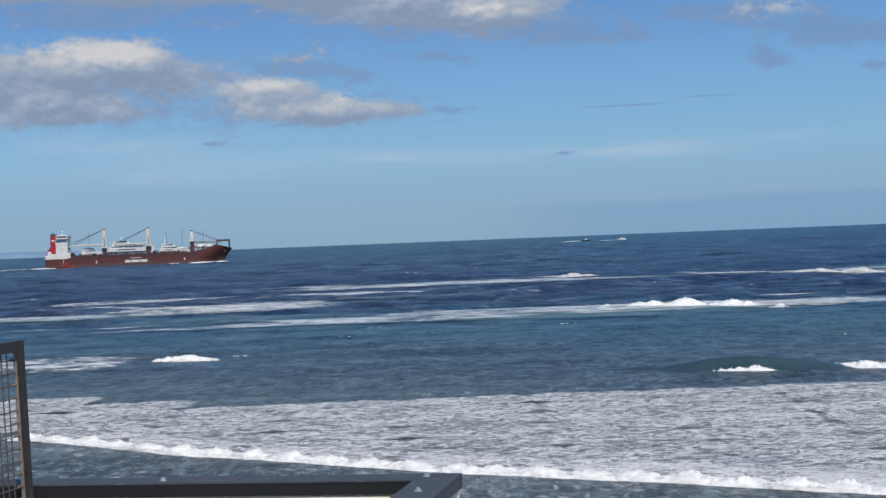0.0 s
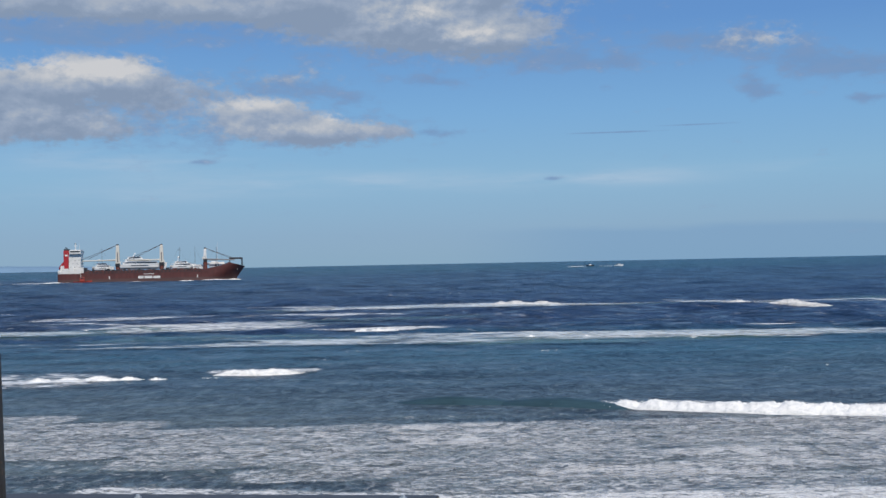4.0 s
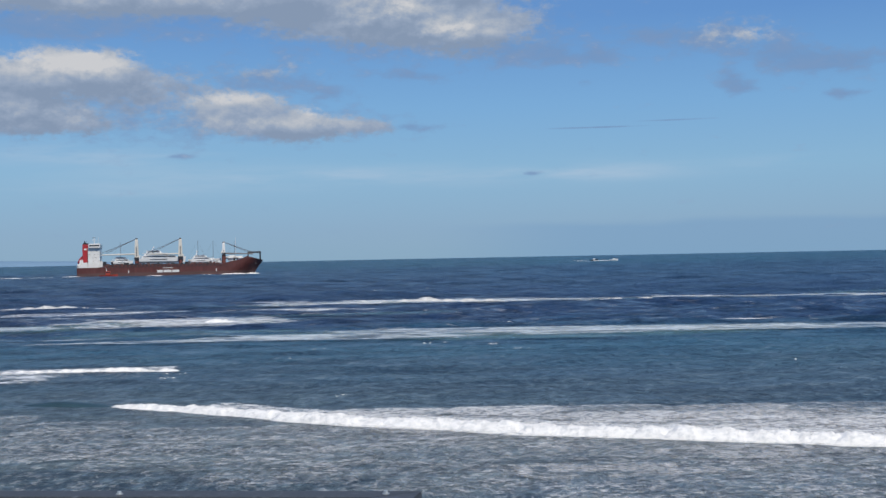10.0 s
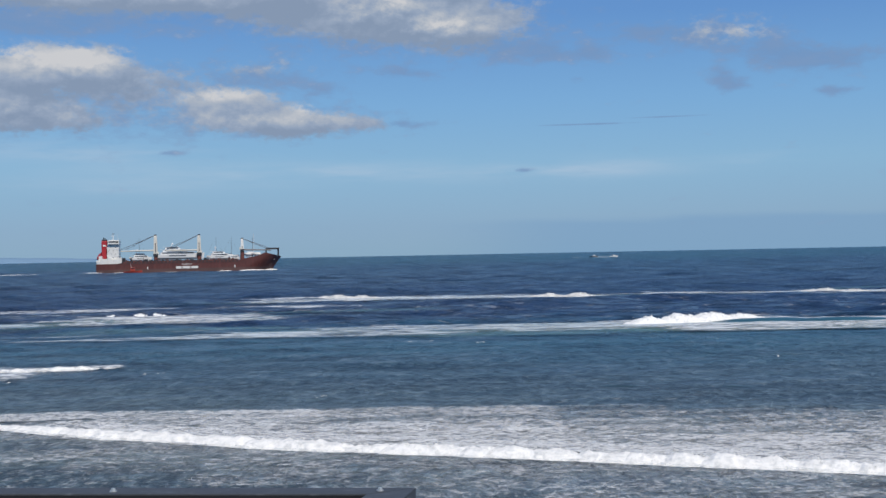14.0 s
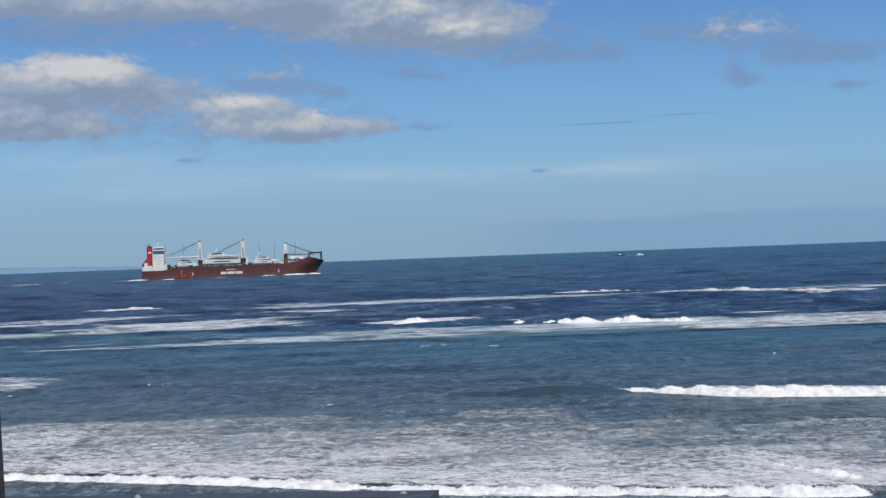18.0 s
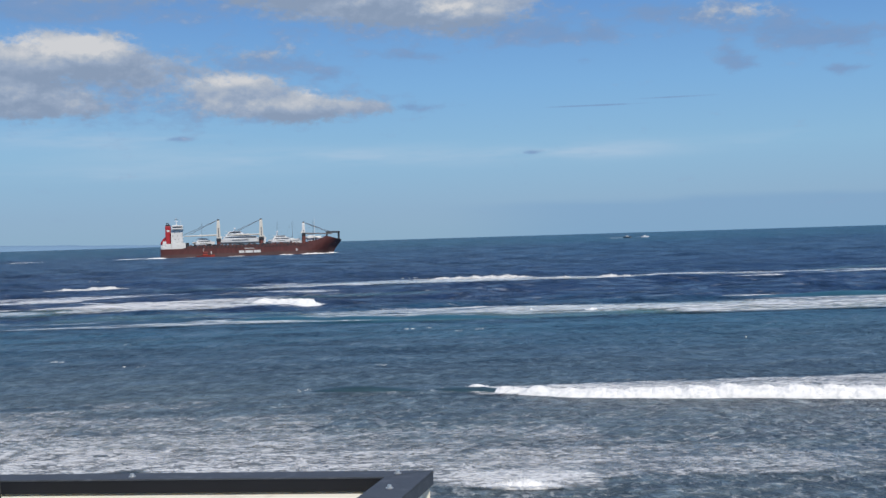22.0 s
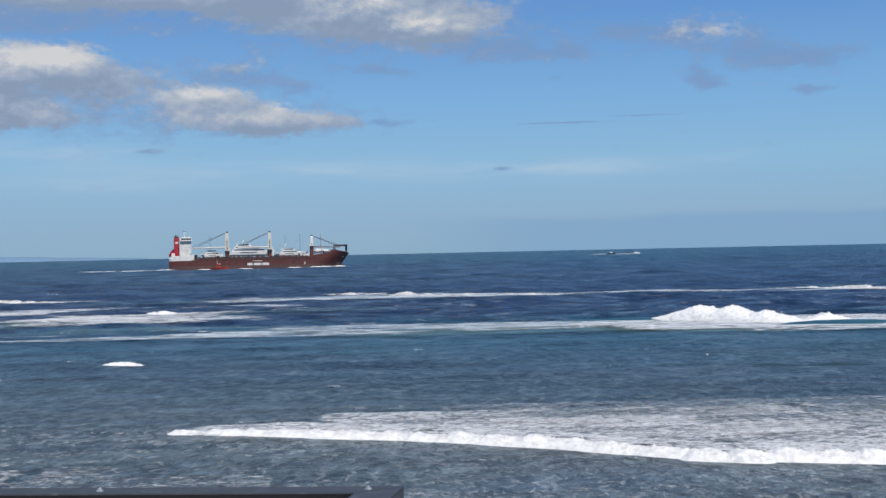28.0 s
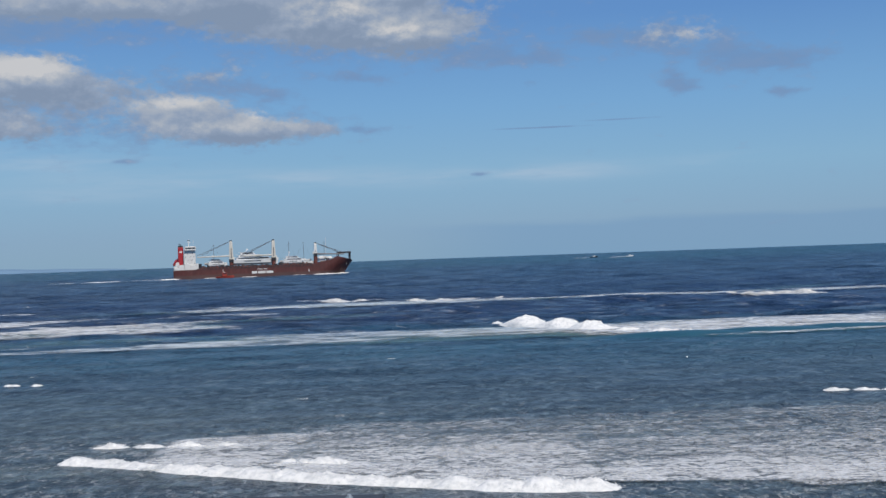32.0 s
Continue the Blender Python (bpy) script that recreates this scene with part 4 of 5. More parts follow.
def roll_mesh(name, long, high, seed, rough=0.24, back=3.4, mat=None, taper=2.1):
    """A roll of tumbling foam: steep and ragged towards the shore (-y), tailing off behind."""
    prof = [(-1.15, -0.6), (-1.05, -0.05), (-0.98, 0.12), (-0.9, 0.3), (-0.74, 0.5), (-0.5, 0.66), (-0.15, 0.78), (0.25, 0.84), (0.7, 0.8), (1.15, 0.68),
            (back * 0.5, 0.5), (back * 0.66, 0.32), (back * 0.82, 0.14), (back, -0.1), (back, -0.6)]
    n = int(64 * max(1, long / 14))
    last = len(prof) - 2
    rings = []
    for k in range(n + 1):
        f = k / n
        x = (f - 0.5) * long
        end = min(1, taper * min(f, 1 - f)) ** (1.1 if taper < 3 else 0.7)
        crest = 1 + 0.3 * noise.noise((x * 0.2 / high, seed * 3.1, 0)) + 0.14 * noise.noise((x * 0.9 / high, seed * 5.1, 4))
        ring = []
        for j, (y, z) in enumerate(prof):
            p = Vector((x * 1.3 / high, y * 1.6, seed * 7.7 + z))
            lump = 0.6 * noise.noise(p * 0.8) + 0.45 * noise.noise(p * 2.3) + 0.45 * noise.noise(p * 5.3) + 0.4 * noise.noise(p * 11.7)
            lump *= rough if 0 < j < last else 0
            zz = z * crest * end if z > 0 else z
            spike = 0.7 * rough * abs(noise.noise(p * 7.3)) * end if 5 <= j <= 9 else 0
            ring.append((x, y * high + lump * high * 0.7, (zz + lump * end * 0.9 + spike) * high))
        rings.append(ring)
    bm = loft(rings, closed=False, caps=False)
    # flying drops over the crest and tattered foam before and behind it
    rng = random.Random(seed)
    for _ in range(240):
        ring = rng.choice(rings)
        spot = Vector(ring[rng.choice((2, 5, 6, 7, 8, 9, 10, 11, 12))])
        edge = abs(2 * spot.x / long)
        spot += Vector((rng.gauss(0, 0.3), rng.gauss(0, 0.35), abs(rng.gauss(0, 0.06)) * (1 - edge ** 2))) * high
        if spot.z < -0.05:
            spot.z = 0.06
        size = high ** 0.4 * rng.uniform(0.015, 0.045)
        a = Vector((rng.uniform(0.6, 1.6), rng.uniform(-0.4, 0.4), rng.uniform(-0.5, 0.5))) * size
        b = Vector((rng.uniform(-0.4, 0.4), rng.uniform(-0.6, 0.6), rng.uniform(0.5, 1.0))) * size
        bm.faces.new([bm.verts.new(spot + v) for v in (a, b, -a, -b)])
    me = bpy.data.meshes.new(name)
    bm.to_mesh(me)
    bm.free()
    me.materials.append(mat or FOAM)
    me.polygons.foreach_set("use_smooth", [True] * len(me.polygons))
    return me


def swell_mesh(name, long, high, seed, mat, deep=4.0):
    """The smooth face of a wave before it breaks."""
    rings = []
    for k in range(29):
        f = k / 28
        x = (f - 0.5) * long
        end = math.sin(math.pi * f) ** 1.2
        ring = []
        for j in range(17):
            v = j / 16 * 2 - 1
            z = (math.exp(-(v * 2.4 + (0.35 if v < 0 else 0)) ** 2) - 0.06) * high * end * (1 + 0.15 * noise.noise((x * 0.12, v, seed)))
            ring.append((x, v * deep + 0.3 * noise.noise((x * 0.1, seed, 1)), z - 0.06 + 0.05 * high * noise.noise((x * 0.6, v * 3, seed))))
        rings.append(ring)
    bm = loft(rings, closed=False, caps=False)
    me = bpy.data.meshes.new(name)
    bm.to_mesh(me)
    bm.free()
    me.materials.append(mat)
    me.polygons.foreach_set("use_smooth", [True] * len(me.polygons))
    return me


def sheet_mesh(name, wide, deep, cell, seed, mat, wavy=0.05):
    """A thin sheet of floating foam, slightly uneven, with rounded corners."""
    nx, ny = int(wide / cell), int(deep / cell)
    bm = bmesh.new()
    rows = []
    for j in range(ny + 1):
        v = j / ny * 2 - 1
        rows.append([bm.verts.new((u * wide / 2 * math.sqrt(1 - 0.3 * v * v), v * deep / 2 * math.sqrt(1 - 0.3 * u * u), wavy * noise.noise((u * wide * 0.25, v * deep * 0.25, seed * 3.7))))
                     for u in (i / nx * 2 - 1 for i in range(nx + 1))])
    for a, b in zip(rows, rows[1:]):
        for i in range(nx):
            bm.faces.new((a[i], a[i + 1], b[i + 1], b[i]))
    me = bpy.data.meshes.new(name)
    bm.to_mesh(me)
    bm.free()
    me.polygons.foreach_set("use_smooth", [True] * len(me.polygons))
    me.materials.append(mat)
    return me


ROLLS = {"near": [roll_mesh("foam_roll", 6.0, 0.62, s, 0.36, back=2.6) for s in range(6)], "inner": [roll_mesh("foam_roll", 6.5, 0.72, s + 9, 0.40, back=2.6) for s in range(5)],
         "bore": [roll_mesh("foam_roll", 7.5, 1.05, s + 50, 0.20, back=2.8, taper=4.5) for s in range(6)],
         "reef": [roll_mesh("foam_roll", 17.0, 2.5, s + 20, back=2.6) for s in range(6)], "far": [roll_mesh("foam_roll", 15.0, 1.5, s + 31, 0.34, back=3.6, mat=FARFOAM) for s in range(5)]}
HIGH = {"near": 0.62, "inner": 0.72, "bore": 1.05, "reef": 2.5, "far": 1.5}
STEP = {"near": 2.5, "inner": 2.8, "bore": 2.6, "reef": 4.6, "far": 6.0}
WASH = [sheet_mesh("foam_patch", 12.0, 6.4, 0.8, s, FRESHFOAM, 0.09) for s in range(4)]
FAR_LACE = [[sheet_mesh("foam_patch", w, d, 2.0, s + 40, m) for s in range(3)] for w, d, m in ((66, 17, STREAK), (44, 22, REEFLACE), (74, 26, MILKY), (36, 17, REEFFRESH))]
FRESH = {"near": [sheet_mesh("fresh_foam", 9, 5.5, 0.8, s + 70, FRESHFOAM) for s in range(4)], "reef": [sheet_mesh("fresh_foam", 26, 15, 2.0, s + 80, REEFFRESH) for s in range(3)]}
FRESH["inner"], FRESH["bore"], FRESH["far"] = FRESH["near"], FRESH["near"], FRESH["reef"]
SWELLS = {"near": [swell_mesh("swell_face", 22, 1.3, s, SWELL, 3.2) for s in range(3)], "reef": [swell_mesh("swell_face", 34, 0.95, s + 5, TEAL, 6.0) for s in range(3)]}


class Crest:
    """The line of a wave's crest as it comes in: at each time, points from its breaking end to its far end."""

    def __init__(self):
        self.ts, self.lines = [], []

    def at(self, t, *pts):
        self.ts.append(t)
        self.lines.append(sorted(pts))
        return self

    def _mix(self, t, fn):
        vals = [fn(l) for l in self.lines]
        if t > self.ts[-1] and len(vals) > 1:
            rate = (vals[-1] - vals[-2]) / (self.ts[-1] - self.ts[-2])
            return vals[-1] + max(-2.5, min(2.5, rate)) * (t - self.ts[-1])
        return float(np.interp(t, self.ts, vals))

    def y(self, t, x):
        def one(line):
            xs, ys = zip(*line)
            if x < xs[0]:
                return ys[0] + (xs[0] - x) * 0.25
            if x > xs[-1]:
                return ys[-1] - min(x - xs[-1], 25) * 0.22
            return float(np.interp(x, xs, ys))
        return self._mix(t, one)

    def left(self, t):
        return self._mix(t, lambda l: l[0][0])

    def right(self, t):
        return self._mix(t, lambda l: l[-1][0])


def ease(v):
    v = max(0.0, min(1.0, v))
    return v * v * (3 - 2 * v)


def key_times(t0, t1):
    return sorted({0.0, 32.0} | {float(t) for t in np.arange(math.floor(t0), math.ceil(t1) + 0.1, 1.0) if 0 <= t <= 32})


def level_at(levels, t):
    return 1.0 if not levels else float(np.interp(t, [v[0] for v in levels], [v[1] for v in levels]))


def face_rows(crest, xc, start, end, ahead, high, reach=15.0):
    """The smooth face stands up shortly before the breaking end arrives, and is gone once it has broken."""
    rows = []
    for t in key_times(start - 5, end + 1):
        gap = crest.left(t) - xc
        up = min(ease((t - start + 4.5) / 2.5), ease((end - t) / 2), ease(1 - (gap - 8) / reach), ease((gap + 3) / 5)) * float(np.interp(t - start, [3, 7], [1, 0.42]))
        rows.append((t, pose(xc, crest.y(t, xc) + ahead, -1.4 * (1 - up * min(1, high / 1.2)), 0, 0, math.degrees(math.atan2(crest.y(t, xc + 4) - crest.y(t, xc - 4), 8)))))
    return rows


def breaker(label, size, crest, x0, x1, start, end, fade=2.0, seed=1, swell=0.0, levels=None, shape=((0, 1),), swell_end=33, running=(), tail_from=99):
    """A wave that peels along its crest: each roll of foam comes up when the breaking end has reached it."""
    rng = random.Random(seed)
    wave = thing("breaking_wave", label, "wave", group="breaking waves")
    high, step = HIGH[size], STEP[size]
    x, k = x0, 0
    while x < x1:
        roll = new("foam_roll", rng.choice(ROLLS[size]))
        roll.parent = wave
        lift, shift, turn = rng.uniform(-0.10 if high < 2 else -0.4, 0.05) * high, rng.uniform(-0.14, 0.14) * high, rng.uniform(-4, 4)
        bit = None
        if k % 2 == 0:
            bit = new("fresh_foam", rng.choice(FRESH[size]))
            bit.parent = wave
            tagged(bit, kind="stuff")
        flip = rng.choice((0, 180))
        rows, rows2 = [], []
        for t in key_times(start - 2, end + fade + 1):
            y = crest.y(t, x)
            slope = math.degrees(math.atan2(crest.y(t, x + 3) - crest.y(t, x - 3), 6))
            up = ease((x - crest.left(t)) / (2.0 * step) + 1.2)
            up = min(up, ease((t - start + 1) / 1.0), ease((end + fade - t) / fade))
            low = (1 - level_at(levels, t) * level_at(shape, x - crest.left(t))) * 0.8 * high
            tail = 1.3 * high * ease((t - tail_from) / 2) * ease((x - crest.right(t) - 2) / 6)
            low = max(low, tail) if tail > 0 else low
            rows.append((t, pose(x, y + shift + 0.9 * high, lift - low - 2.1 * high * (1 - up), 0, 0, slope + turn)))
            up2 = min(ease((x - crest.left(t)) / (2.0 * step) - 0.6), up)
            rows2.append((t, pose(x, y + 4.6 * high, 0.14 + 0.04 * high - 0.7 * (1 - up2), 0, 0, slope + turn + flip)))
        WAVES.append((roll, rows))
        if bit:
            WAVES.append((bit, rows2))
        x += step * rng.uniform(0.85, 1.15)
        k += 1
    if swell:
        kind = SWELLS["near" if size in ("near", "bore") else "reef"]
        for k in range(int((x1 - x0) / 9) + 1):
            face = new("swell_face", kind[k % len(kind)])
            face.parent = wave
            tagged(face, "smooth bottle-green face of the swell")
            WAVES.append((face, face_rows(crest, x0 + 9 * k, start, min(end, swell_end), 1.2 * swell, swell)))
    for k, gap in enumerate(running):
        # the next shoulder of the swell, still unbroken, runs ahead of the white water
        face = new("swell_face", SWELLS["reef"][k % 3])
        face.parent = wave
        tagged(face, "smooth teal face of the swell")
        rows = []
        for t in key_times(start - 1, end):
            x = crest.left(t) + gap
            rows.append((t, pose(x, crest.y(t, x) - 3.0, -2.0 * (1 - ease((t - start) / 3)), 0, 0, -4)))
        WAVES.append((face, rows))
    return wave


def runner(label, size, crest, start, end, count, fade=1.5, seed=1, levels=None, swell=0.0, trail=True, faces=(0.1, 0.55)):
    """A short breaker whose white water runs along with its two ends."""
    rng = random.Random(seed)
    wave = thing("breaking_wave", label, "wave", group="breaking waves")
    high = HIGH[size]
    count = int(count * 1.5)
    for k in range(count):
        u = (k + 0.5) / count
        roll = new("foam_roll", rng.choice(ROLLS[size]))
        roll.parent = wave
        bit = None
        if trail and k % 3 == 0:
            bit = new("fresh_foam", rng.choice(FRESH[size]))
            bit.parent = wave
            tagged(bit, kind="stuff")
        lift, turn, flip = rng.uniform(-0.5, 0.0) * high - 0.45 * high * abs(2 * u - 1) ** 2.5, rng.uniform(-6, 6), rng.choice((0, 180))
        rows, rows2 = [], []
        for t in key_times(start - 2, end + fade + 1):
            l, r = crest.left(t), crest.right(t)
            x = l + (r - l) * u
            y = crest.y(t, x)
            slope = math.degrees(math.atan2(crest.y(t, r) - crest.y(t, l), max(1, r - l)))
            up = min(ease((t - start + 1.2) / 1.2), ease((end + fade - t) / fade))
            bob = 0.12 * high * math.sin(t * 1.3 + k * 2.1 + seed)
            low = (1 - level_at(levels, t)) * 0.85 * high
            rows.append((t, pose(x, y + 0.9 * high, lift + bob - low - 2.3 * high * (1 - up), 0, 0, slope + turn)))
            rows2.append((t, pose(x + high, y + 3.4 * high, 0.18 - 1.0 * (1 - up), 0, 0, slope + turn + flip)))
        WAVES.append((roll, rows))
        if bit:
            WAVES.append((bit, rows2))
    if swell:
        for k, u in enumerate(faces):
            face = new("swell_face", SWELLS["reef"][k])
            face.parent = wave
            tagged(face, "smooth teal face of the swell")
            rows = []
            for t in key_times(start - 2, end + 1):
                x = crest.left(t) + (crest.right(t) - crest.left(t)) * u
                up = min(ease((t - start + 2) / 2), ease((end - t) / 2)) * level_at(levels, t)
                rows.append((t, pose(x, crest.y(t, x) - 0.6, -swell * 1.3 * (1 - up), 0, 0, 0)))
            WAVES.append((face, rows))
    return wave


STAGES = [("thick fresh foam", 0.44, 0.67, 0.76, 0.12), ("torn foam", 0.48, 0.70, 0.62, 0.06), ("thin foam lace", 0.54, 0.74, 0.6, 0.02)]


def carpet(label, crest, x0, x1, y_low, start, life, drift=0.35, dense=3.0, y_high=None, seed=3, already=None):
    """The white water that a wave leaves behind: sheets of foam that come up where its crest has passed, and go down, thick ones first, as the foam dies."""
    rng = random.Random(seed)
    sheet = thing("whitewash", label, "sea foam", group="whitewash")
    WAVES.append((sheet, [(t, pose(0, -drift * t, 0)) for t in (0.0, 32.0)]))
    mats = [film_material(name, low, high, full, haze, anchor=sheet, white=0.8, scale=2.2, fray=0.6) for name, low, high, full, haze in STAGES]
    x = x0
    while x <= x1:
        y = y_low
        while True:
            if already is None:
                when = next((t / 4 for t in range(int(start * 4), 136) if crest.left(t / 4) < x and crest.y(t / 4, x) < y - 2.5), None)
                first = next((crest.y(t / 4, x) for t in range(int(start * 4), 136) if crest.left(t / 4) < x), None)
                if first is None or y > min(first + 3, 400 if y_high is None else y_high):
                    break
            else:
                when = already
                if y > y_high + max(0, -15 - x) * 0.45 + rng.uniform(-2, 2):
                    break
                if y < crest.y(0, x) + 2.5:
                    y += 2.6
                    continue
            if when is not None:
                pace = rng.uniform(0.85, 1.2)
                ends = [when, when + dense * pace, when + (dense + 0.4 * (life - dense)) * pace, when + life * pace]
                for kind in range(3):
                    bit = new("foam_patch", rng.choice(WASH))
                    bit.parent = sheet
                    bit.material_slots[0].link = "OBJECT"
                    bit.material_slots[0].material = mats[kind]
                    tagged(bit, kind="stuff")
                    px, py, turn = x + rng.uniform(-0.5, 0.5), y + rng.uniform(-0.3, 0.3) + drift * max(0, when), rng.uniform(-5, 5) + (180 if rng.random() < 0.5 else 0)
                    top = 0.19 - 0.03 * kind
                    born, dies = ends[kind] - 0.4, ends[kind + 1]
                    gone = dies + 0.2 * (dies - born) + 1.2
                    rows = []
                    for t in sorted({0.0, 32.0} | {min(32.0, max(0.0, v)) for v in (born, born + 1.0, dies, (dies + gone) / 2, gone)}):
                        up = min(ease((t - born) / 1.0), ease((gone - t) / (gone - dies)))
                        rows.append((t, pose(px, py, top - 0.4 * (1 - up), 0, 0, turn)))
                    WAVES.append((bit, rows))
            y += 5.2
        x += 10.0
    return sheet


def reef_foam(label, spots, life=(0, 32), seed=5, drift=(-0.3, -0.15)):
    """Sheets of foam over the reef: x, y, thickness kind."""
    rng = random.Random(seed)
    sheet = thing("reef_foam", label, "sea foam", group="foam over the reef")
    for x, y, kind in spots:
        bit = new("foam_patch", rng.choice(FAR_LACE[kind]))
        bit.parent = sheet
        tagged(bit, kind="stuff")
        turn = rng.uniform(-9, 9) + (180 if rng.random() < 0.5 else 0)
        y += rng.uniform(-3, 3)
        rows = []
        for t in sorted({0.0, 32.0, max(0.0, life[0] - 1.5), float(life[0]), float(life[1]), min(32.0, life[1] + 2.5)}):
            up = min(ease((t - life[0] + 1.5) / 1.5) if life[0] > 0 else 1, ease((life[1] + 2.5 - t) / 2.5) if life[1] < 32 else 1)
            rows.append((t, pose(x + drift[0] * (t - 16), y + drift[1] * (t - 16), (0.26, 0.32, 0.18, 0.40)[kind] - 1.2 * (1 - up), 0, 0, turn)))
        WAVES.append((bit, rows))
    return sheet


# the last of an old wave running up at the start
w = Crest().at(0, (-31, 91), (-19, 82.6), (0, 72.2), (12.5, 66.8), (22, 62)).at(1, (-30, 86), (-16, 78), (-1, 71.5), (8, 65.5)).at(2, (-28, 80), (-19.6, 75.2), (-11, 72.8)).at(3, (-27, 76.4), (-23, 75.1)).at(5, (-26, 70), (-22, 69))
breaker("low white bore running in over the shallows", "near", w, -40, 30, 0, 6, seed=2, levels=((0, 0.8), (3, 0.55), (6, 0.3)), tail_from=-1)
carpet("broad carpet of white foam over the shallows", w, -38, 42, 66, 0, 16, dense=3.4, y_high=105, already=-1.0, seed=8)

# the first long breaker
w = Crest().at(0, (38.1, 116.4), (50, 111.5)).at(1, (30, 115), (46, 110)).at(2, (20.5, 116.4), (30.4, 110.9), (40.3, 107.4)).at(3, (17.8, 116.9), (27.7, 110.6), (40, 106.5)).at(6, (7.8, 112), (14.5, 103.4), (39, 95.6))
w.at(7, (-10.3, 119), (5.6, 107.2), (17.8, 99.9), (37, 93.2)).at(8, (-15.6, 118), (0.7, 105.2), (16.8, 96.2), (36, 91.2)).at(9, (-20.7, 117), (-5.9, 105.8), (12.4, 95.5), (34.6, 87))
w.at(11, (-30.3, 116), (-9.6, 98.8), (12, 88.5), (32.8, 81.3)).at(12, (-35, 114.8), (-19.9, 100), (-1.3, 91), (14.6, 85), (31, 79)).at(13, (-38, 110.6), (-24, 99.5), (-9.3, 91), (10.8, 83.5), (30, 75.3))
w.at(15, (-38, 97), (-20.3, 89.8), (-4, 82.4), (10.4, 76.8), (28, 69.5)).at(18, (-36, 84), (-12.5, 76.3), (1.5, 70.2), (17.5, 66.6)).at(19, (-36, 80), (-17, 75.7), (0.2, 69.5)).at(22, (-36, 72), (-17, 68), (0, 63))
breaker("long white breaker rolling in over the shallows", "bore", w, -42, 58, -1, 19.5, seed=4, swell=1.2, levels=((0, 1), (4, 1), (8, 0.85), (12, 0.6), (15, 0.42), (17, 0.3), (20, 0.05)), tail_from=16.5, shape=((-3, 0.3), (0, 0.42), (8, 0.62), (16, 1)))
carpet("churned white foam in the track of the breaker", w, -42, 50, 72, 0, 9, dense=3.0, y_high=111, seed=14)

w = Crest().at(0, (25.7, 117.6), (30.5, 116.6)).at(1, (22.9, 117.4), (27, 115.6)).at(2, (20, 118), (25, 115)).at(4, (14, 115), (20, 112))
runner("small white lip on the green face of the swell", "near", w, -1, 3, 2, seed=47, trail=False)

# the second long breaker
w = Crest().at(14, (34, 119), (48, 113)).at(18, (21, 116.9), (30, 110.2), (41, 106.5)).at(20, (10.5, 111.2), (17.8, 106.6), (39, 100.7)).at(22, (5.8, 107.6), (12.7, 102), (37.3, 95.2)).at(24, (-2.4, 103.9), (9.2, 96.9), (32, 90.3))
w.at(25, (-6.6, 100.6), (9.2, 94), (27.4, 88)).at(28, (-13.9, 94.8), (0.9, 89.6), (10.7, 84.5), (22.4, 76.6), (31.3, 74.6)).at(29, (-14.5, 91.4), (0.6, 87.3), (11.7, 80.3), (24.6, 73.3))
w.at(30, (-16.4, 90.5), (-5.8, 85.3), (7.3, 77.8), (17.2, 73.6)).at(32, (-19, 86.8), (-5.3, 77.8), (8.3, 70.8))
breaker("second long white breaker with a green face", "bore", w, -22, 50, 17.5, 33, seed=6, swell=0.75, swell_end=26.5, tail_from=29, levels=((17, 0.7), (20, 0.8), (25, 0.72), (28, 0.52), (30, 0.46), (33, 0.36)), shape=((-3, 0.2), (0, 0.32), (7, 0.65), (14, 1)))
carpet("fresh white foam spreading behind the second breaker", w, -20, 48, 66, 18, 10, dense=3.0, y_high=108, seed=24)
w = Crest().at(18, (21.4, 74.9), (25.7, 67.6)).at(20, (11.8, 67.8), (16.3, 63)).at(21, (6.9, 67.3), (9.3, 64))
runner("small backwash wave close to the shore", "near", w, 17, 22, 4, seed=3)
w = Crest().at(23, (-17, 116.3), (-11.7, 114)).at(24, (-20.9, 114.8), (-8.3, 108.6)).at(25, (-24.2, 112.5), (-11.2, 106)).at(28, (-32.7, 106), (-18.9, 101)).at(30, (-34, 99), (-20, 96))
runner("thin curling crest breaking ahead of the swell", "near", w, 23, 26, 6, fade=1.5, seed=5, levels=((0, 0.4), (32, 0.4)), trail=False)
w = Crest().at(24, (-30.8, 122), (-27.5, 121)).at(25, (-35, 120.4), (-30.5, 118.5)).at(26.5, (-37, 116), (-33, 115))
runner("short white crest on the inner water", "near", w, 23.5, 26.5, 3, seed=6, trail=False, levels=((0, 0.8), (32, 0.8)))

# breakers on the inner reef
w = Crest().at(0, (26.5, 226), (58.7, 206)).at(1, (19.2, 229), (58.4, 209)).at(2, (11.4, 227), (57.7, 206.5)).at(3, (3.4, 241), (19, 216), (57.5, 206)).at(6, (-15.8, 218), (9.7, 203), (54.6, 200)).at(9, (-21, 212), (8, 202), (58, 213))
runner("long spent breaker on the inner reef", "reef", w, -2, 6.0, 9, fade=3, seed=7, levels=((0, 0.6), (2, 0.4), (4, 0.2), (6, 0.1)), swell=1.4, faces=(0.35, 0.7))
w = Crest().at(10.5, (78, 228), (82, 231)).at(11, (72, 225), (80, 231)).at(12, (60, 222), (72, 220)).at(13, (51.8, 217), (72, 221)).at(14, (44, 217), (67.4, 221)).at(15, (36.8, 216), (64, 221)).at(18, (17.5, 232), (52, 216)).at(20, (18, 222), (49, 205)).at(22, (5.2, 219), (47, 202)).at(25, (-4.5, 214), (46.7, 205))
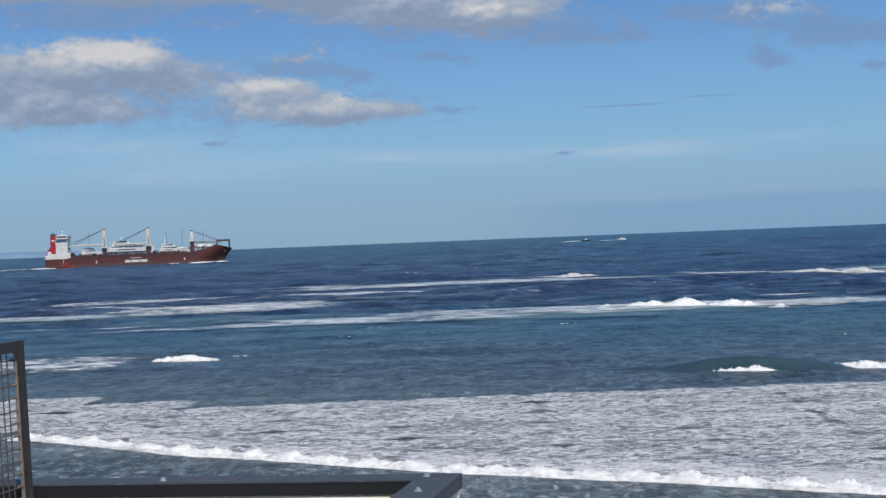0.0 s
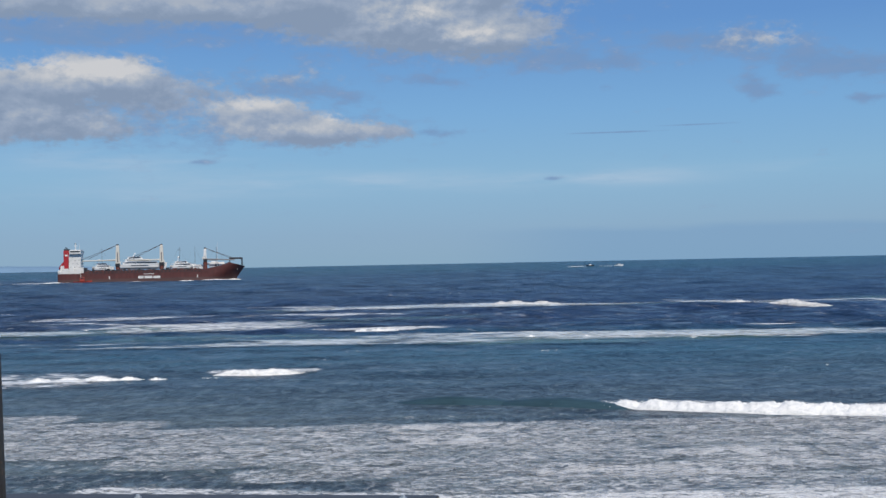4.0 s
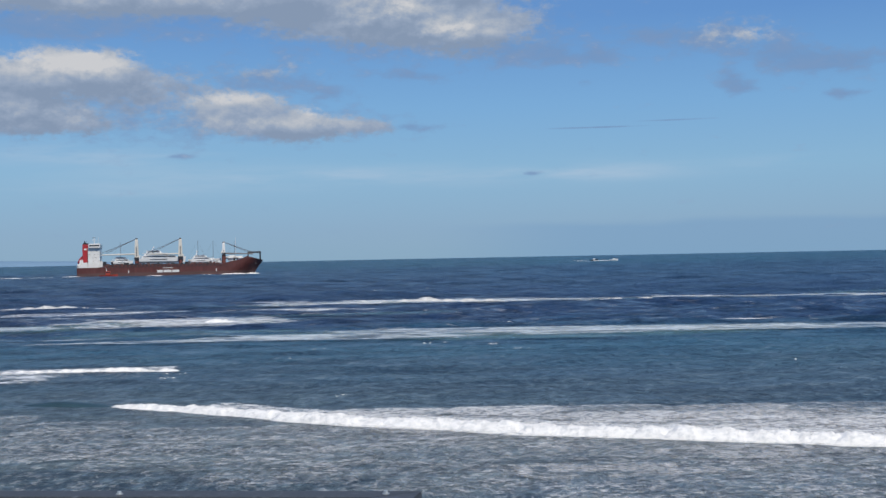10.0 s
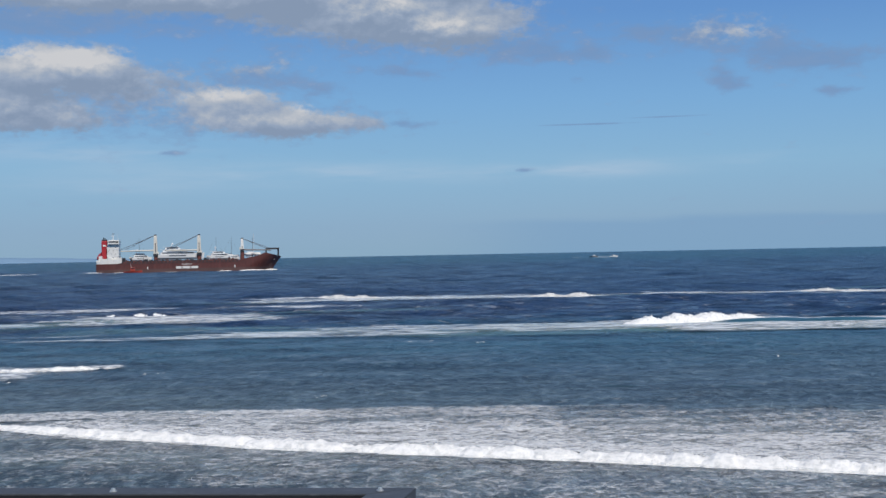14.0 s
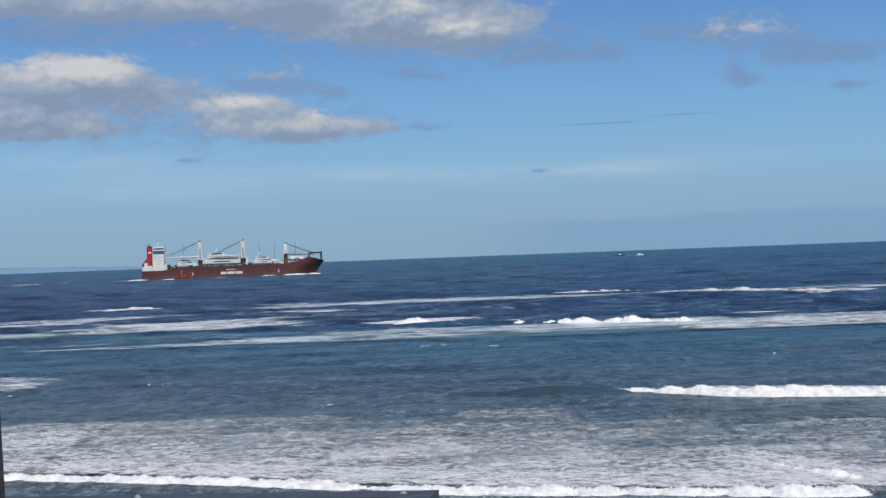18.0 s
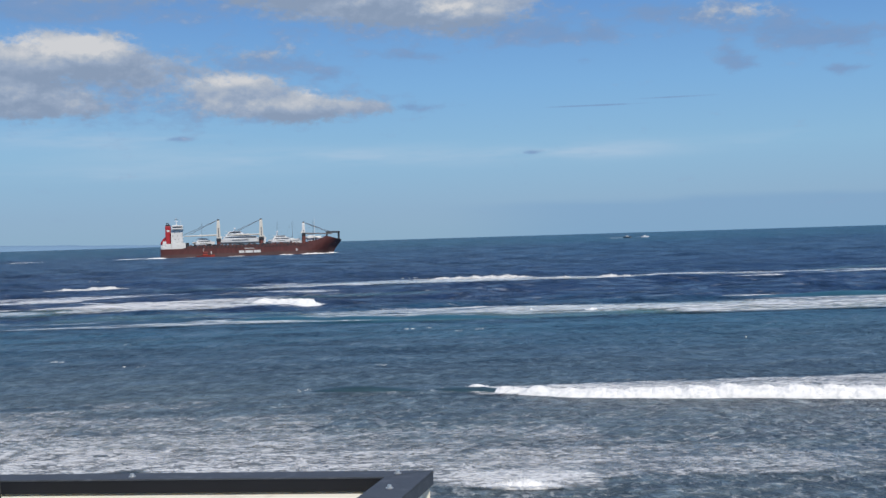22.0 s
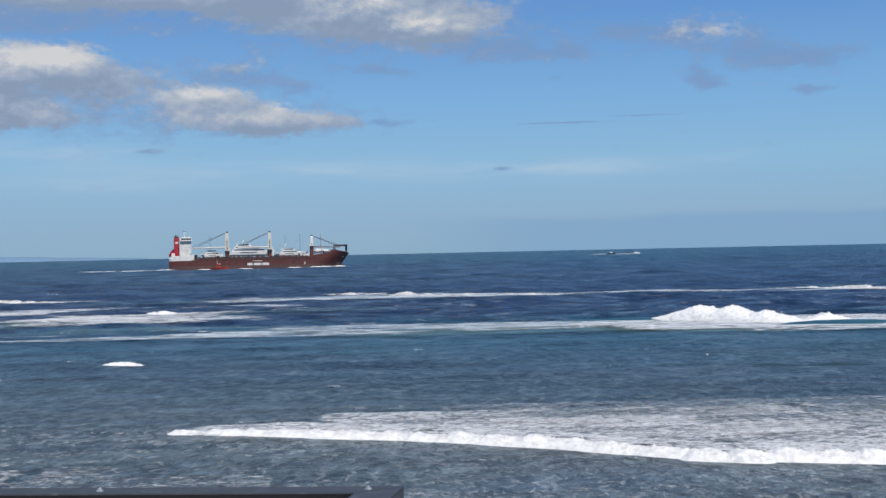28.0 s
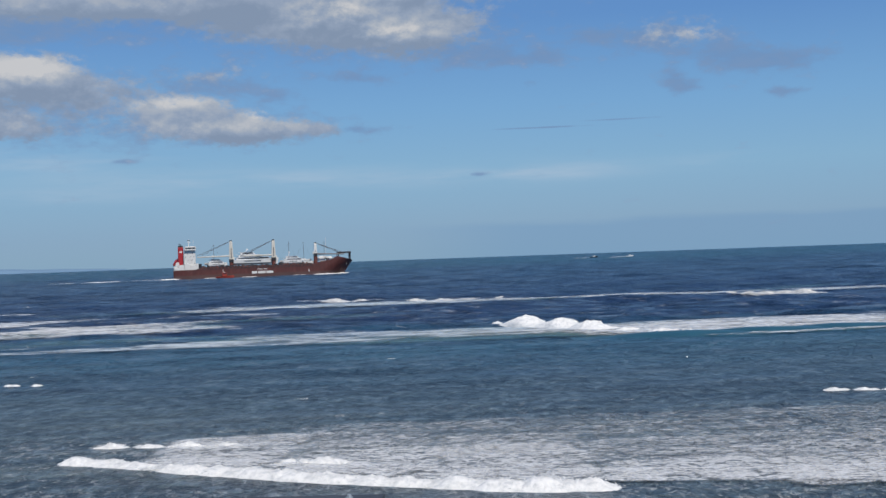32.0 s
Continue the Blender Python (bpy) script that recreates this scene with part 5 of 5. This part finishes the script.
runner("tall white breaker peeling along the reef", "reef", w, 11, 24, 8, fade=4, seed=8, levels=((11, 0.5), (12, 0.9), (15, 1), (18, 0.65), (20, 0.3), (25, 0.15)), swell=1.3, faces=(0.95, 1.5))
w = Crest().at(18, (-4.4, 248), (0.8, 249)).at(20, (-24.7, 275), (-6.4, 246)).at(22, (-34.7, 269), (-20.8, 251)).at(24, (-45.7, 275), (-27, 255)).at(25, (-51, 278), (-31, 264)).at(28, (-65, 290), (-45, 280)).at(30, (-76.5, 296), (-54, 292)).at(32, (-83, 294), (-57, 300))
runner("steep white breaker on the shoulder of the reef", "reef", w, 18, 33, 6, seed=9, levels=((18, 0.6), (22, 0.85), (25, 0.85), (27, 0.55), (32, 0.6)))
w = Crest().at(24, (92.6, 230), (98, 229)).at(25, (82.8, 228), (98, 223)).at(28, (51.8, 220.5), (69, 204), (92, 204)).at(29, (44.7, 225), (61.6, 211), (92, 196)).at(30, (39.8, 235), (66, 192), (92, 195)).at(32, (24.4, 235), (49, 192), (92, 196))
breaker("heavy white breaker pitching over the reef", "reef", w, 22, 100, 24, 33, seed=11, swell=1.7, levels=((24, 1), (29, 1), (32, 0.68)), shape=((-4, 0.0), (0, 0.35), (5, 1.6), (9, 1.7), (14, 1.15), (17, 0.8), (20, 0.6), (23, 1.05), (27, 0.65), (32, 0.3), (45, 0.1), (80, 0.05)), running=(26, 40, 54))

# a smooth swell that passes over the reef without breaking
hump = thing("unbroken_swell", "smooth teal swell humping up over the reef, unbroken", "wave")
for k, (dx, dy) in enumerate(((-14, 5), (0, 0), (13, -3))):
    face = new("swell_face", SWELLS["reef"][k])
    face.parent = hump
    WAVES.append((face, [(t, pose(-10 + dx - 1.6 * (t - 23), 205 + dy - 0.9 * (t - 23), -1.4 + 1.25 * ease((t - 18) / 4) * ease((29 - t) / 4), 0, 0, -12)) for t in (0.0, 18.0, 19.0, 20.0, 21.0, 22.0, 23.0, 24.0, 25.0, 26.0, 27.0, 28.0, 29.0, 32.0)]))

# breakers on the outer reef
w = Crest().at(0, (33, 386), (47, 372)).at(3, (17.5, 381), (42, 370)).at(6, (2.7, 367), (34, 351)).at(9, (-12, 369), (36, 349)).at(12, (-26, 383), (7.5, 364)).at(15, (-36, 379), (-14, 368)).at(18, (-48, 380), (-28, 374))
runner("white breaker on the outer reef", "far", w, -2, 16, 5, seed=12)
w = Crest().at(0, (102, 348), (119, 330)).at(3, (86.7, 350), (119, 335)).at(6, (67.6, 333), (83, 326)).at(9, (56.6, 332), (69, 327)).at(12, (48.8, 353), (69, 342)).at(15, (34, 359), (49, 350)).at(18, (24, 365), (38, 356))
runner("white breaker on the outer reef", "far", w, -2, 16, 4, seed=13)
w = Crest().at(10.5, (126, 356), (142, 346)).at(13, (124, 356), (138, 347)).at(15, (114, 355), (132, 343)).at(18, (83.5, 366), (115, 328)).at(20, (77, 358), (115, 330)).at(22, (39, 362), (94, 334)).at(24, (5.3, 385), (80, 334)).at(28, (-19, 398), (59, 344)).at(30, (-37, 400), (61, 352)).at(32, (-46, 418), (64, 356))
runner("long ragged breaker on the outer reef", "far", w, 11, 33, 9, seed=14, levels=((11, 0.9), (15, 0.85), (20, 0.7), (32, 0.75)))
w = Crest().at(24, (141, 372), (151, 364)).at(28, (127, 356), (145, 342)).at(30, (120, 362), (137, 333)).at(32, (105, 345), (126, 315))
runner("breaker throwing spray on the outer reef", "far", w, 24, 33, 4, seed=15)
w = Crest().at(17, (58, 386), (74, 366)).at(18, (50, 385), (67.5, 364)).at(20, (26.5, 376), (48, 389)).at(22, (7.6, 380), (37, 374)).at(25, (-10, 385), (10, 380))
runner("white breaker on the outer reef", "far", w, 17, 24, 4, seed=16)
w = Crest().at(5, (-96, 362), (-80, 355)).at(7, (-105, 362), (-84, 353)).at(9, (-114, 361), (-88, 351)).at(11, (-116, 359), (-94, 349)).at(14, (-124, 359), (-100, 349))
runner("small white breaker off the point", "far", w, 5, 13, 3, seed=17)
w = Crest().at(17.5, (-97, 382), (-68, 365)).at(20, (-104, 378), (-73, 363)).at(24, (-114, 377), (-78, 371)).at(28, (-130, 384), (-95, 375)).at(32, (-140, 384), (-110, 375))
runner("low white breaker off the point", "far", w, 17.5, 33, 5, seed=18)
w = Crest().at(0, (-32, 267), (-25, 263)).at(2, (-5.5, 239), (4.5, 237)).at(3, (-8, 240), (2, 238)).at(6, (-34, 253), (-21, 253)).at(9, (-47, 260), (-27, 258)).at(12, (-66, 269), (-47, 272)).at(15, (-75, 289), (-55, 290)).at(18, (-86, 292), (-62, 294))
runner("tumbled white crest behind the reef", "reef", w, 1, 17, 4, seed=19, levels=((0, 0.4), (8, 0.45), (17, 0.6)))

# low breakers on the inner water
w = Crest().at(0, (-36.5, 151), (-29, 150)).at(1, (-40.5, 150), (-28, 151)).at(2, (-43.8, 147), (-27.7, 150)).at(3, (-51, 147.5), (-28, 150)).at(5, (-55, 147), (-36, 150))
runner("short white crest on the inner water", "inner", w, -2, 4.5, 4, seed=20, trail=False)
w = Crest().at(1, (-13.8, 160), (-11, 161)).at(2, (-19.5, 154.5), (-13, 153.6)).at(3, (-22.6, 155.5), (-16, 155.8)).at(6, (-33.4, 152), (-19, 154)).at(7, (-45, 156), (-23, 152)).at(9, (-51, 155), (-27.7, 154)).at(12, (-52, 149), (-35, 155)).at(15, (-55, 149.5), (-37, 153.7)).at(18, (-62, 151), (-45, 154))
runner("ragged white crest on the inner water", "inner", w, 1.2, 15, 8, fade=2, seed=21)

# short crests that come and go inshore late on
w = Crest().at(27.5, (-34, 160), (-31, 159)).at(28, (-35.7, 159.1), (-31.8, 157.9)).at(29, (-40.1, 154.9), (-35.5, 153.3)).at(30, (-45.5, 154.2), (-35.1, 150.8)).at(32, (-50, 151), (-37, 147))
runner("short white crest on the inner water", "inner", w, 28, 33, 3, seed=41, trail=False, levels=((0, 0.6), (32, 0.6)))
w = Crest().at(29, (-10, 104), (-8, 104)).at(30, (-11.1, 103.3), (-8.5, 102.4)).at(31, (-16, 101), (-11, 100)).at(32, (-21.1, 95.8), (-9, 92.5))
runner("tumbled white splash behind the second breaker", "near", w, 29.5, 33, 3, seed=42, trail=False)
w = Crest().at(29, (-25, 102), (-23, 101)).at(30, (-24.7, 99.7), (-22.2, 98.9)).at(32, (-27, 95), (-23, 94))
runner("small lone white crest", "near", w, 29.5, 31, 2, seed=43, trail=False)
w = Crest().at(28, (-1, 95), (4, 92)).at(30, (-2.8, 89.9), (1.2, 87.6)).at(32, (-6, 84), (-1, 82))
runner("second white ridge close behind the breaker", "near", w, 28.5, 33, 3, seed=44, trail=False)
w = Crest().at(10, (-44, 117), (-40, 116)).at(12, (-47, 119), (-35.5, 118)).at(14, (-50, 116), (-40, 112)).at(15, (-52, 112), (-42, 108))
runner("white crest at the tail of the first breaker", "near", w, 11, 15, 4, seed=45, trail=False)
w = Crest().at(28, (58, 134), (70, 130)).at(30, (51, 127), (62, 123)).at(31, (48, 117), (60, 114)).at(32, (45.3, 110), (58, 106))
breaker("dark swell about to break close inshore", "near", w, 44, 64, 30.8, 34, seed=46, swell=0.5, levels=((0, 0.6), (34, 0.6)))


def field(seed, count, x0, x1, y0, y1, kinds):
    """Spots for sheets of foam strewn over a stretch of the reef."""
    rng = random.Random(seed)
    return [(x0 + (x1 - x0) * (k + rng.random()) / count, rng.uniform(y0, y1), rng.choice(kinds)) for k in range(count)]


reef_foam("long streak of pale foam along the inner reef", field(31, 6, -40, 80, 211, 222, (0,)), seed=31, drift=(-0.3, -0.1))
reef_foam("milky green water along the inner reef", field(36, 3, -50, 75, 206, 224, (2,)), seed=36, drift=(-0.25, -0.1))
reef_foam("broken foam off the point", field(32, 14, -125, -25, 248, 325, (1, 1, 0)), seed=32)
reef_foam("milky green water off the point", field(37, 4, -115, -20, 240, 300, (2,)), seed=37)
reef_foam("thick broken foam off the point after the breakers", field(38, 9, -120, -30, 256, 310, (1,)), life=(18, 32), seed=38)
reef_foam("white churned foam off the point where a breaker passed", field(48, 6, -100, -35, 262, 304, (3,)), life=(19, 32), seed=48, drift=(-1.0, 0.3))
reef_foam("white churned foam off the point where a breaker passed", field(49, 4, -105, -45, 268, 318, (3,)), life=(0, 9), seed=49, drift=(-0.8, 0.2))
reef_foam("streaks of foam along the outer reef", field(33, 14, -75, 155, 348, 374, (0, 0, 1)), seed=33)
reef_foam("milky green water on the outer reef", field(39, 4, -70, 150, 352, 378, (2,)), seed=39)
reef_foam("patch of foam on the inner water", [(-62, 149, 1)], life=(0, 18), seed=34)
reef_foam("churned foam on the reef shoulder", [(62, 206, 1), (80, 218, 1), (74, 201, 0), (100, 214, 1), (60, 212, 2), (88, 208, 2)], life=(13, 32), seed=35)
reef_foam("foam sheet behind the heavy breaker", [(74, 212, 1), (90, 205, 1), (84, 222, 1), (100, 215, 1), (66, 222, 1), (80, 206, 2)], life=(27, 32), seed=40, drift=(-1.2, -0.6))


def make_flecks():
    """Scattered little whitecaps on the open water, in three sets that come and go."""
    for k, (t0, t1) in enumerate(((0, 11), (10, 22), (21, 32))):
        rng = random.Random(60 + k)
        co, faces = [], []
        for _ in range(14):
            y = math.exp(rng.uniform(math.log(118), math.log(520)))
            x = rng.uniform(-0.44, 0.44) * y + 0.03 * y
            size = rng.uniform(0.2, 0.6) * y / 150
            n = rng.randint(2, 5)
            for _ in range(n):
                cx, cy = x + rng.gauss(0, size * 1.6), y + rng.gauss(0, size * 0.5)
                r = size * rng.uniform(0.05, 0.2)
                base = len(co)
                sides = 7
                co += [(cx + math.cos(6.283 * j / sides) * r * rng.uniform(1.5, 4.5), cy + math.sin(6.283 * j / sides) * r * rng.uniform(0.5, 1), 0.06) for j in range(sides)] + [(cx, cy, 0.1 + 0.35 * r)]
                faces += [(base + j, base + (j + 1) % sides, base + sides) for j in range(sides)]
        me = bpy.data.meshes.new("whitecaps")
        me.from_pydata(co, [], faces)
        me.materials.append(FOAM)
        flecks = tagged(new("whitecaps", me), "scattered little white flecks of foam on the open water", "sea foam", "", "stuff")
        rows = []
        for t in sorted({0.0, 32.0, float(t0), float(t1), max(0.0, t0 - 1.5), min(32.0, t1 + 1.5)}):
            up = min(ease((t - t0 + 1.5) / 1.5) if t0 else 1, ease((t1 + 1.5 - t) / 1.5) if t1 < 32 else 1)
            rows.append((t, pose(-0.25 * (t - t0), -0.9 * (t - t0), 0.12 - 1.2 * (1 - up))))
        WAVES.append((flecks, rows))


make_flecks()


def make_spray(label, x, y, peak, size, seed):
    """A burst of spray thrown up where the swell meets the reef; peak: when it stands highest."""
    burst = thing("spray_plume", label, "spray")
    for k, (dx, s, rise) in enumerate(((0, 1.0, 5.2), (3.0, 0.8, 4.2), (6.5, 0.7, 2.8), (-2.2, 0.7, 3.6), (9.0, 0.5, 2.4))):
        s, rise = s * size, rise * size
        bm = bmesh.new()
        bmesh.ops.create_icosphere(bm, subdivisions=4, radius=1, matrix=Matrix.Translation((0, 0, -rise * 0.16)) @ Matrix.Diagonal((2.2 * s, 1.1 * s, rise * 0.20, 1)))
        for v in bm.verts:
            p = v.co * 1.4 + Vector((k * 7 + seed, 0, 0))
            v.co *= 1 + 0.3 * noise.noise(p) + 0.25 * noise.noise(p * 3.1) + 0.3 * noise.noise(p * 8)
        drops = random.Random(k + seed)
        for _ in range(1500):
            up = drops.random() ** 1.5
            spot = Vector((drops.gauss(0, 1.3) * s * (1.35 - 0.9 * up), drops.gauss(0, 0.7) * s, rise * (0.85 * up - 0.2)))
            a = Vector((drops.uniform(0.4, 1), drops.uniform(-0.4, 0.4), drops.uniform(-0.5, 0.5))) * 0.2
            b = Vector((drops.uniform(-0.4, 0.4), drops.uniform(-0.6, 0.6), drops.uniform(0.5, 1.2))) * 0.2
            bm.faces.new([bm.verts.new(spot + v) for v in (a, b, -a, -b)])
        bit = part("spray_clump", bm, SPRAY, burst, smooth=True)
        rows = []
        for gap in (-2.0, -1.0, -0.5, 0.0, 0.5, 1.5):
            up = float(np.interp(gap, [-2, -1, -0.5, 0, 0.5, 1.5], [0, 0.35, 0.75, 1, 0.7, 0]))
            rows.append((peak + gap, pose(x + dx * size - 1.2 * gap, y - 0.5 * gap, -rise * 1.3 + rise * 1.5 * up, 0, 0, 20 * k)))
        WAVES.append((bit, [(0.0, rows[0][1]), *rows, (32.0, rows[-1][1])]))


make_spray("white plume of spray thrown up by the outer reef", 127, 364, 29.0, 1.0, 0)
make_spray("fan of white spray over the tumbled crest", -69, 296, 15.0, 0.95, 5)
make_spray("small burst of spray on the outer reef", 14, 372, 11.5, 0.6, 9)
make_spray("small burst of spray on the outer reef", -17, 384, 30.4, 0.6, 13)

# ---- the terrace in front of the camera ----
TOP = 14 - 0.571                                   # top of the parapet cap
OUT, IN = Vector((0.028, 2.941)), Vector((-0.090, 2.879))   # outer and inner corner of the cap
FRONT, SIDE = Vector((-1.084, 0.142)).normalized(), Vector((-0.255, -1.0)).normalized()


def slab(ring, z0, z1, bevel=0.0):
    bm = loft([[(p.x, p.y, z0) for p in ring], [(p.x, p.y, z1) for p in ring]])
    if bevel:
        bmesh.ops.bevel(bm, geom=list(bm.edges), offset=bevel, segments=2, affect="EDGES")
    return bm


def strip(a, b, thick, side):
    """A thin upright plate's plan from a to b, thick towards side."""
    n = Vector((-(b - a).y, (b - a).x)).normalized() * thick * side
    return [a, b, b + n, a + n]


def make_terrace():
    high = 0.034
    cap = thing("parapet_cap", "slate grey metal parapet cap with bolt heads, mitred at the corner", "parapet cap")
    fa, fb = OUT + FRONT * 2.7, IN + FRONT * 2.6
    sa, sb = OUT + SIDE * 4.0, IN + SIDE * 4.0
    gap = (SIDE - FRONT) * 0.0006
    part("front_rail", slab([IN, OUT, fa, fb], TOP - 0.004, TOP, 0.001), CAP, cap)
    part("side_rail", slab([IN + gap, sb, sa, OUT + gap], TOP - 0.004, TOP, 0.001), CAP, cap)
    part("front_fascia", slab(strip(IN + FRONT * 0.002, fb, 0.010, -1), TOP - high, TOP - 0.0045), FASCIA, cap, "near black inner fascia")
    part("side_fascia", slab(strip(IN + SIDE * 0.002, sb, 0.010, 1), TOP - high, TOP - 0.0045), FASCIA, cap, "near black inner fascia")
    part("outer_fascia", slab(strip(OUT + SIDE * 0.002, sa, 0.010, -1), TOP - high, TOP - 0.0045), CAP, cap)
    part("end_fascia", slab(strip(OUT + FRONT * 0.002, fa, 0.010, 1), TOP - high, TOP - 0.0045), CAP, cap)
    bolts = [Vector((-0.058, 2.914)), Vector((-0.075, 2.747)), Vector((-0.708, 2.991)), Vector((-1.36, 3.077)), Vector((-2.0, 3.161)), Vector((-0.22, 2.1)), Vector((-0.38, 1.5))]
    for p in bolts:
        bm = bmesh.new()
        rod(bm, (p.x, p.y, TOP), (p.x, p.y, TOP + 0.002), 0.009, 0.009, 16)
        rod(bm, (p.x, p.y, TOP + 0.002), (p.x, p.y, TOP + 0.008), 0.0062, 0.005, 6)
        part("bolt", bm, GALV, cap, "pale galvanised bolt head")
    # parapet walls under the cap, and the ledge inside the front one
    back = 0.014
    plain("wall_front", slab([IN + FRONT * 0.01 + Vector((0, back)), OUT + FRONT * 0.01 - Vector((0, back)), fa - Vector((0, back)), fb + Vector((0, back))], 12.4, TOP - 0.0045), RENDER, "cream rendered parapet wall")
    plain("wall_side", slab([IN + SIDE * 0.06 + Vector((back, 0)), sb + Vector((back, 0)), sa - Vector((back, 0)), OUT + SIDE * 0.06 - Vector((back, 0))], 12.4, TOP - 0.0045), RENDER, "cream rendered parapet wall")
    plain("ledge", slab([IN + SIDE * 0.004 + Vector((0, 0.0)), fb - Vector((0, 0.004)), fb - Vector((0, 0.105)), IN + SIDE * 0.105], TOP - high - 0.06, TOP - high - 0.004, 0.002), RENDER, "cream painted ledge inside the parapet")
    plain("floor", slab([Vector((1.5, 2.5)), OUT + Vector((-0.03, -0.03)), fa + Vector((0, -0.03)), Vector((fa.x, -1.3)), Vector((1.5, -1.3))], 12.15, 12.4), CONCRETE, "grey concrete terrace floor")
    plain("wall_below", slab([Vector((1.49, 2.49)), OUT + Vector((-0.04, -0.04)), fa + Vector((0.01, -0.04)), Vector((fa.x + 0.01, -1.29)), Vector((1.49, -1.29))], -2.0, 12.15), RENDER, "plain cream wall under the terrace")


def make_gate():
    g = thing("mesh_gate", "tall wire mesh gate panel in a rusting dark steel frame", "gate", pose(-0.991, 2.885, TOP, 0, -1.5, -19))
    high, long = 0.367, 1.3
    w = 0.013
    part("post", boxes((-w, 0, -w * 1.1, 0, -1.028, high), bevel=0.002), DARKBAR, g, "dark painted steel post")
    part("inner_stile", boxes((-w * 1.7, -w - 0.0005, -w * 1.3, -w * 0.4, -1.0, high - 0.027), bevel=0.002), RUST, g, "rust-streaked inner stile")
    part("post", boxes((-w, 0, -long, -long + w * 2, -1.028, high), bevel=0.002), DARKBAR, g, "dark painted steel post")
    part("top_bar", boxes((-w, 0, -long + w * 2 + 0.001, -w * 2 - 0.001, high - 0.026, high), bevel=0.002), DARKBAR, g)
    part("bottom_bar", boxes((-w, 0, -long + w * 2 + 0.001, -w * 2 - 0.001, -1.0, -1.0 + 0.026), bevel=0.002), DARKBAR, g)
    z, k = high - 0.045, 0
    while z > -0.96:
        part("wire", rod(bmesh.new(), (-w * 1.2, -long + w * 2, z), (-w * 1.2, -w * 0.6, z), 0.0015, sides=6), MESHWIRE, g)
        if k < 26:
            # the wire's end, bent round the stile
            part("wire_end", rod(rod(bmesh.new(), (-w * 2.0, -w * 1.8, z), (-w * 2.0, -w * 0.2, z + 0.002), 0.0022, sides=6), (-w * 2.0, -w * 0.2, z + 0.002), (-w * 0.9, -w * 0.1, z + 0.001), 0.0022, sides=6), RUST, g)
        z -= 0.030
        k += 1
    y = -w * 2 - 0.018
    while y > -long + w * 2:
        part("wire", rod(bmesh.new(), (-w * 1.35, y, -0.975), (-w * 1.35, y, high - 0.026), 0.0017, sides=6), MESHWIRE, g)
        y -= 0.02


make_terrace()
make_gate()


def motions():
    for ob, at in RIDERS:
        walk(ob, [(t, at(t)) for t in (0.0, 2.0, 4.0, 7.0, 9.0, 12.0, 14.0, 16.0, 18.0, 20.0, 22.0, 24.0, 25.0, 28.0, 30.0, 32.0)])
    for ob, rows in WAVES:
        walk(ob, rows)


motions()
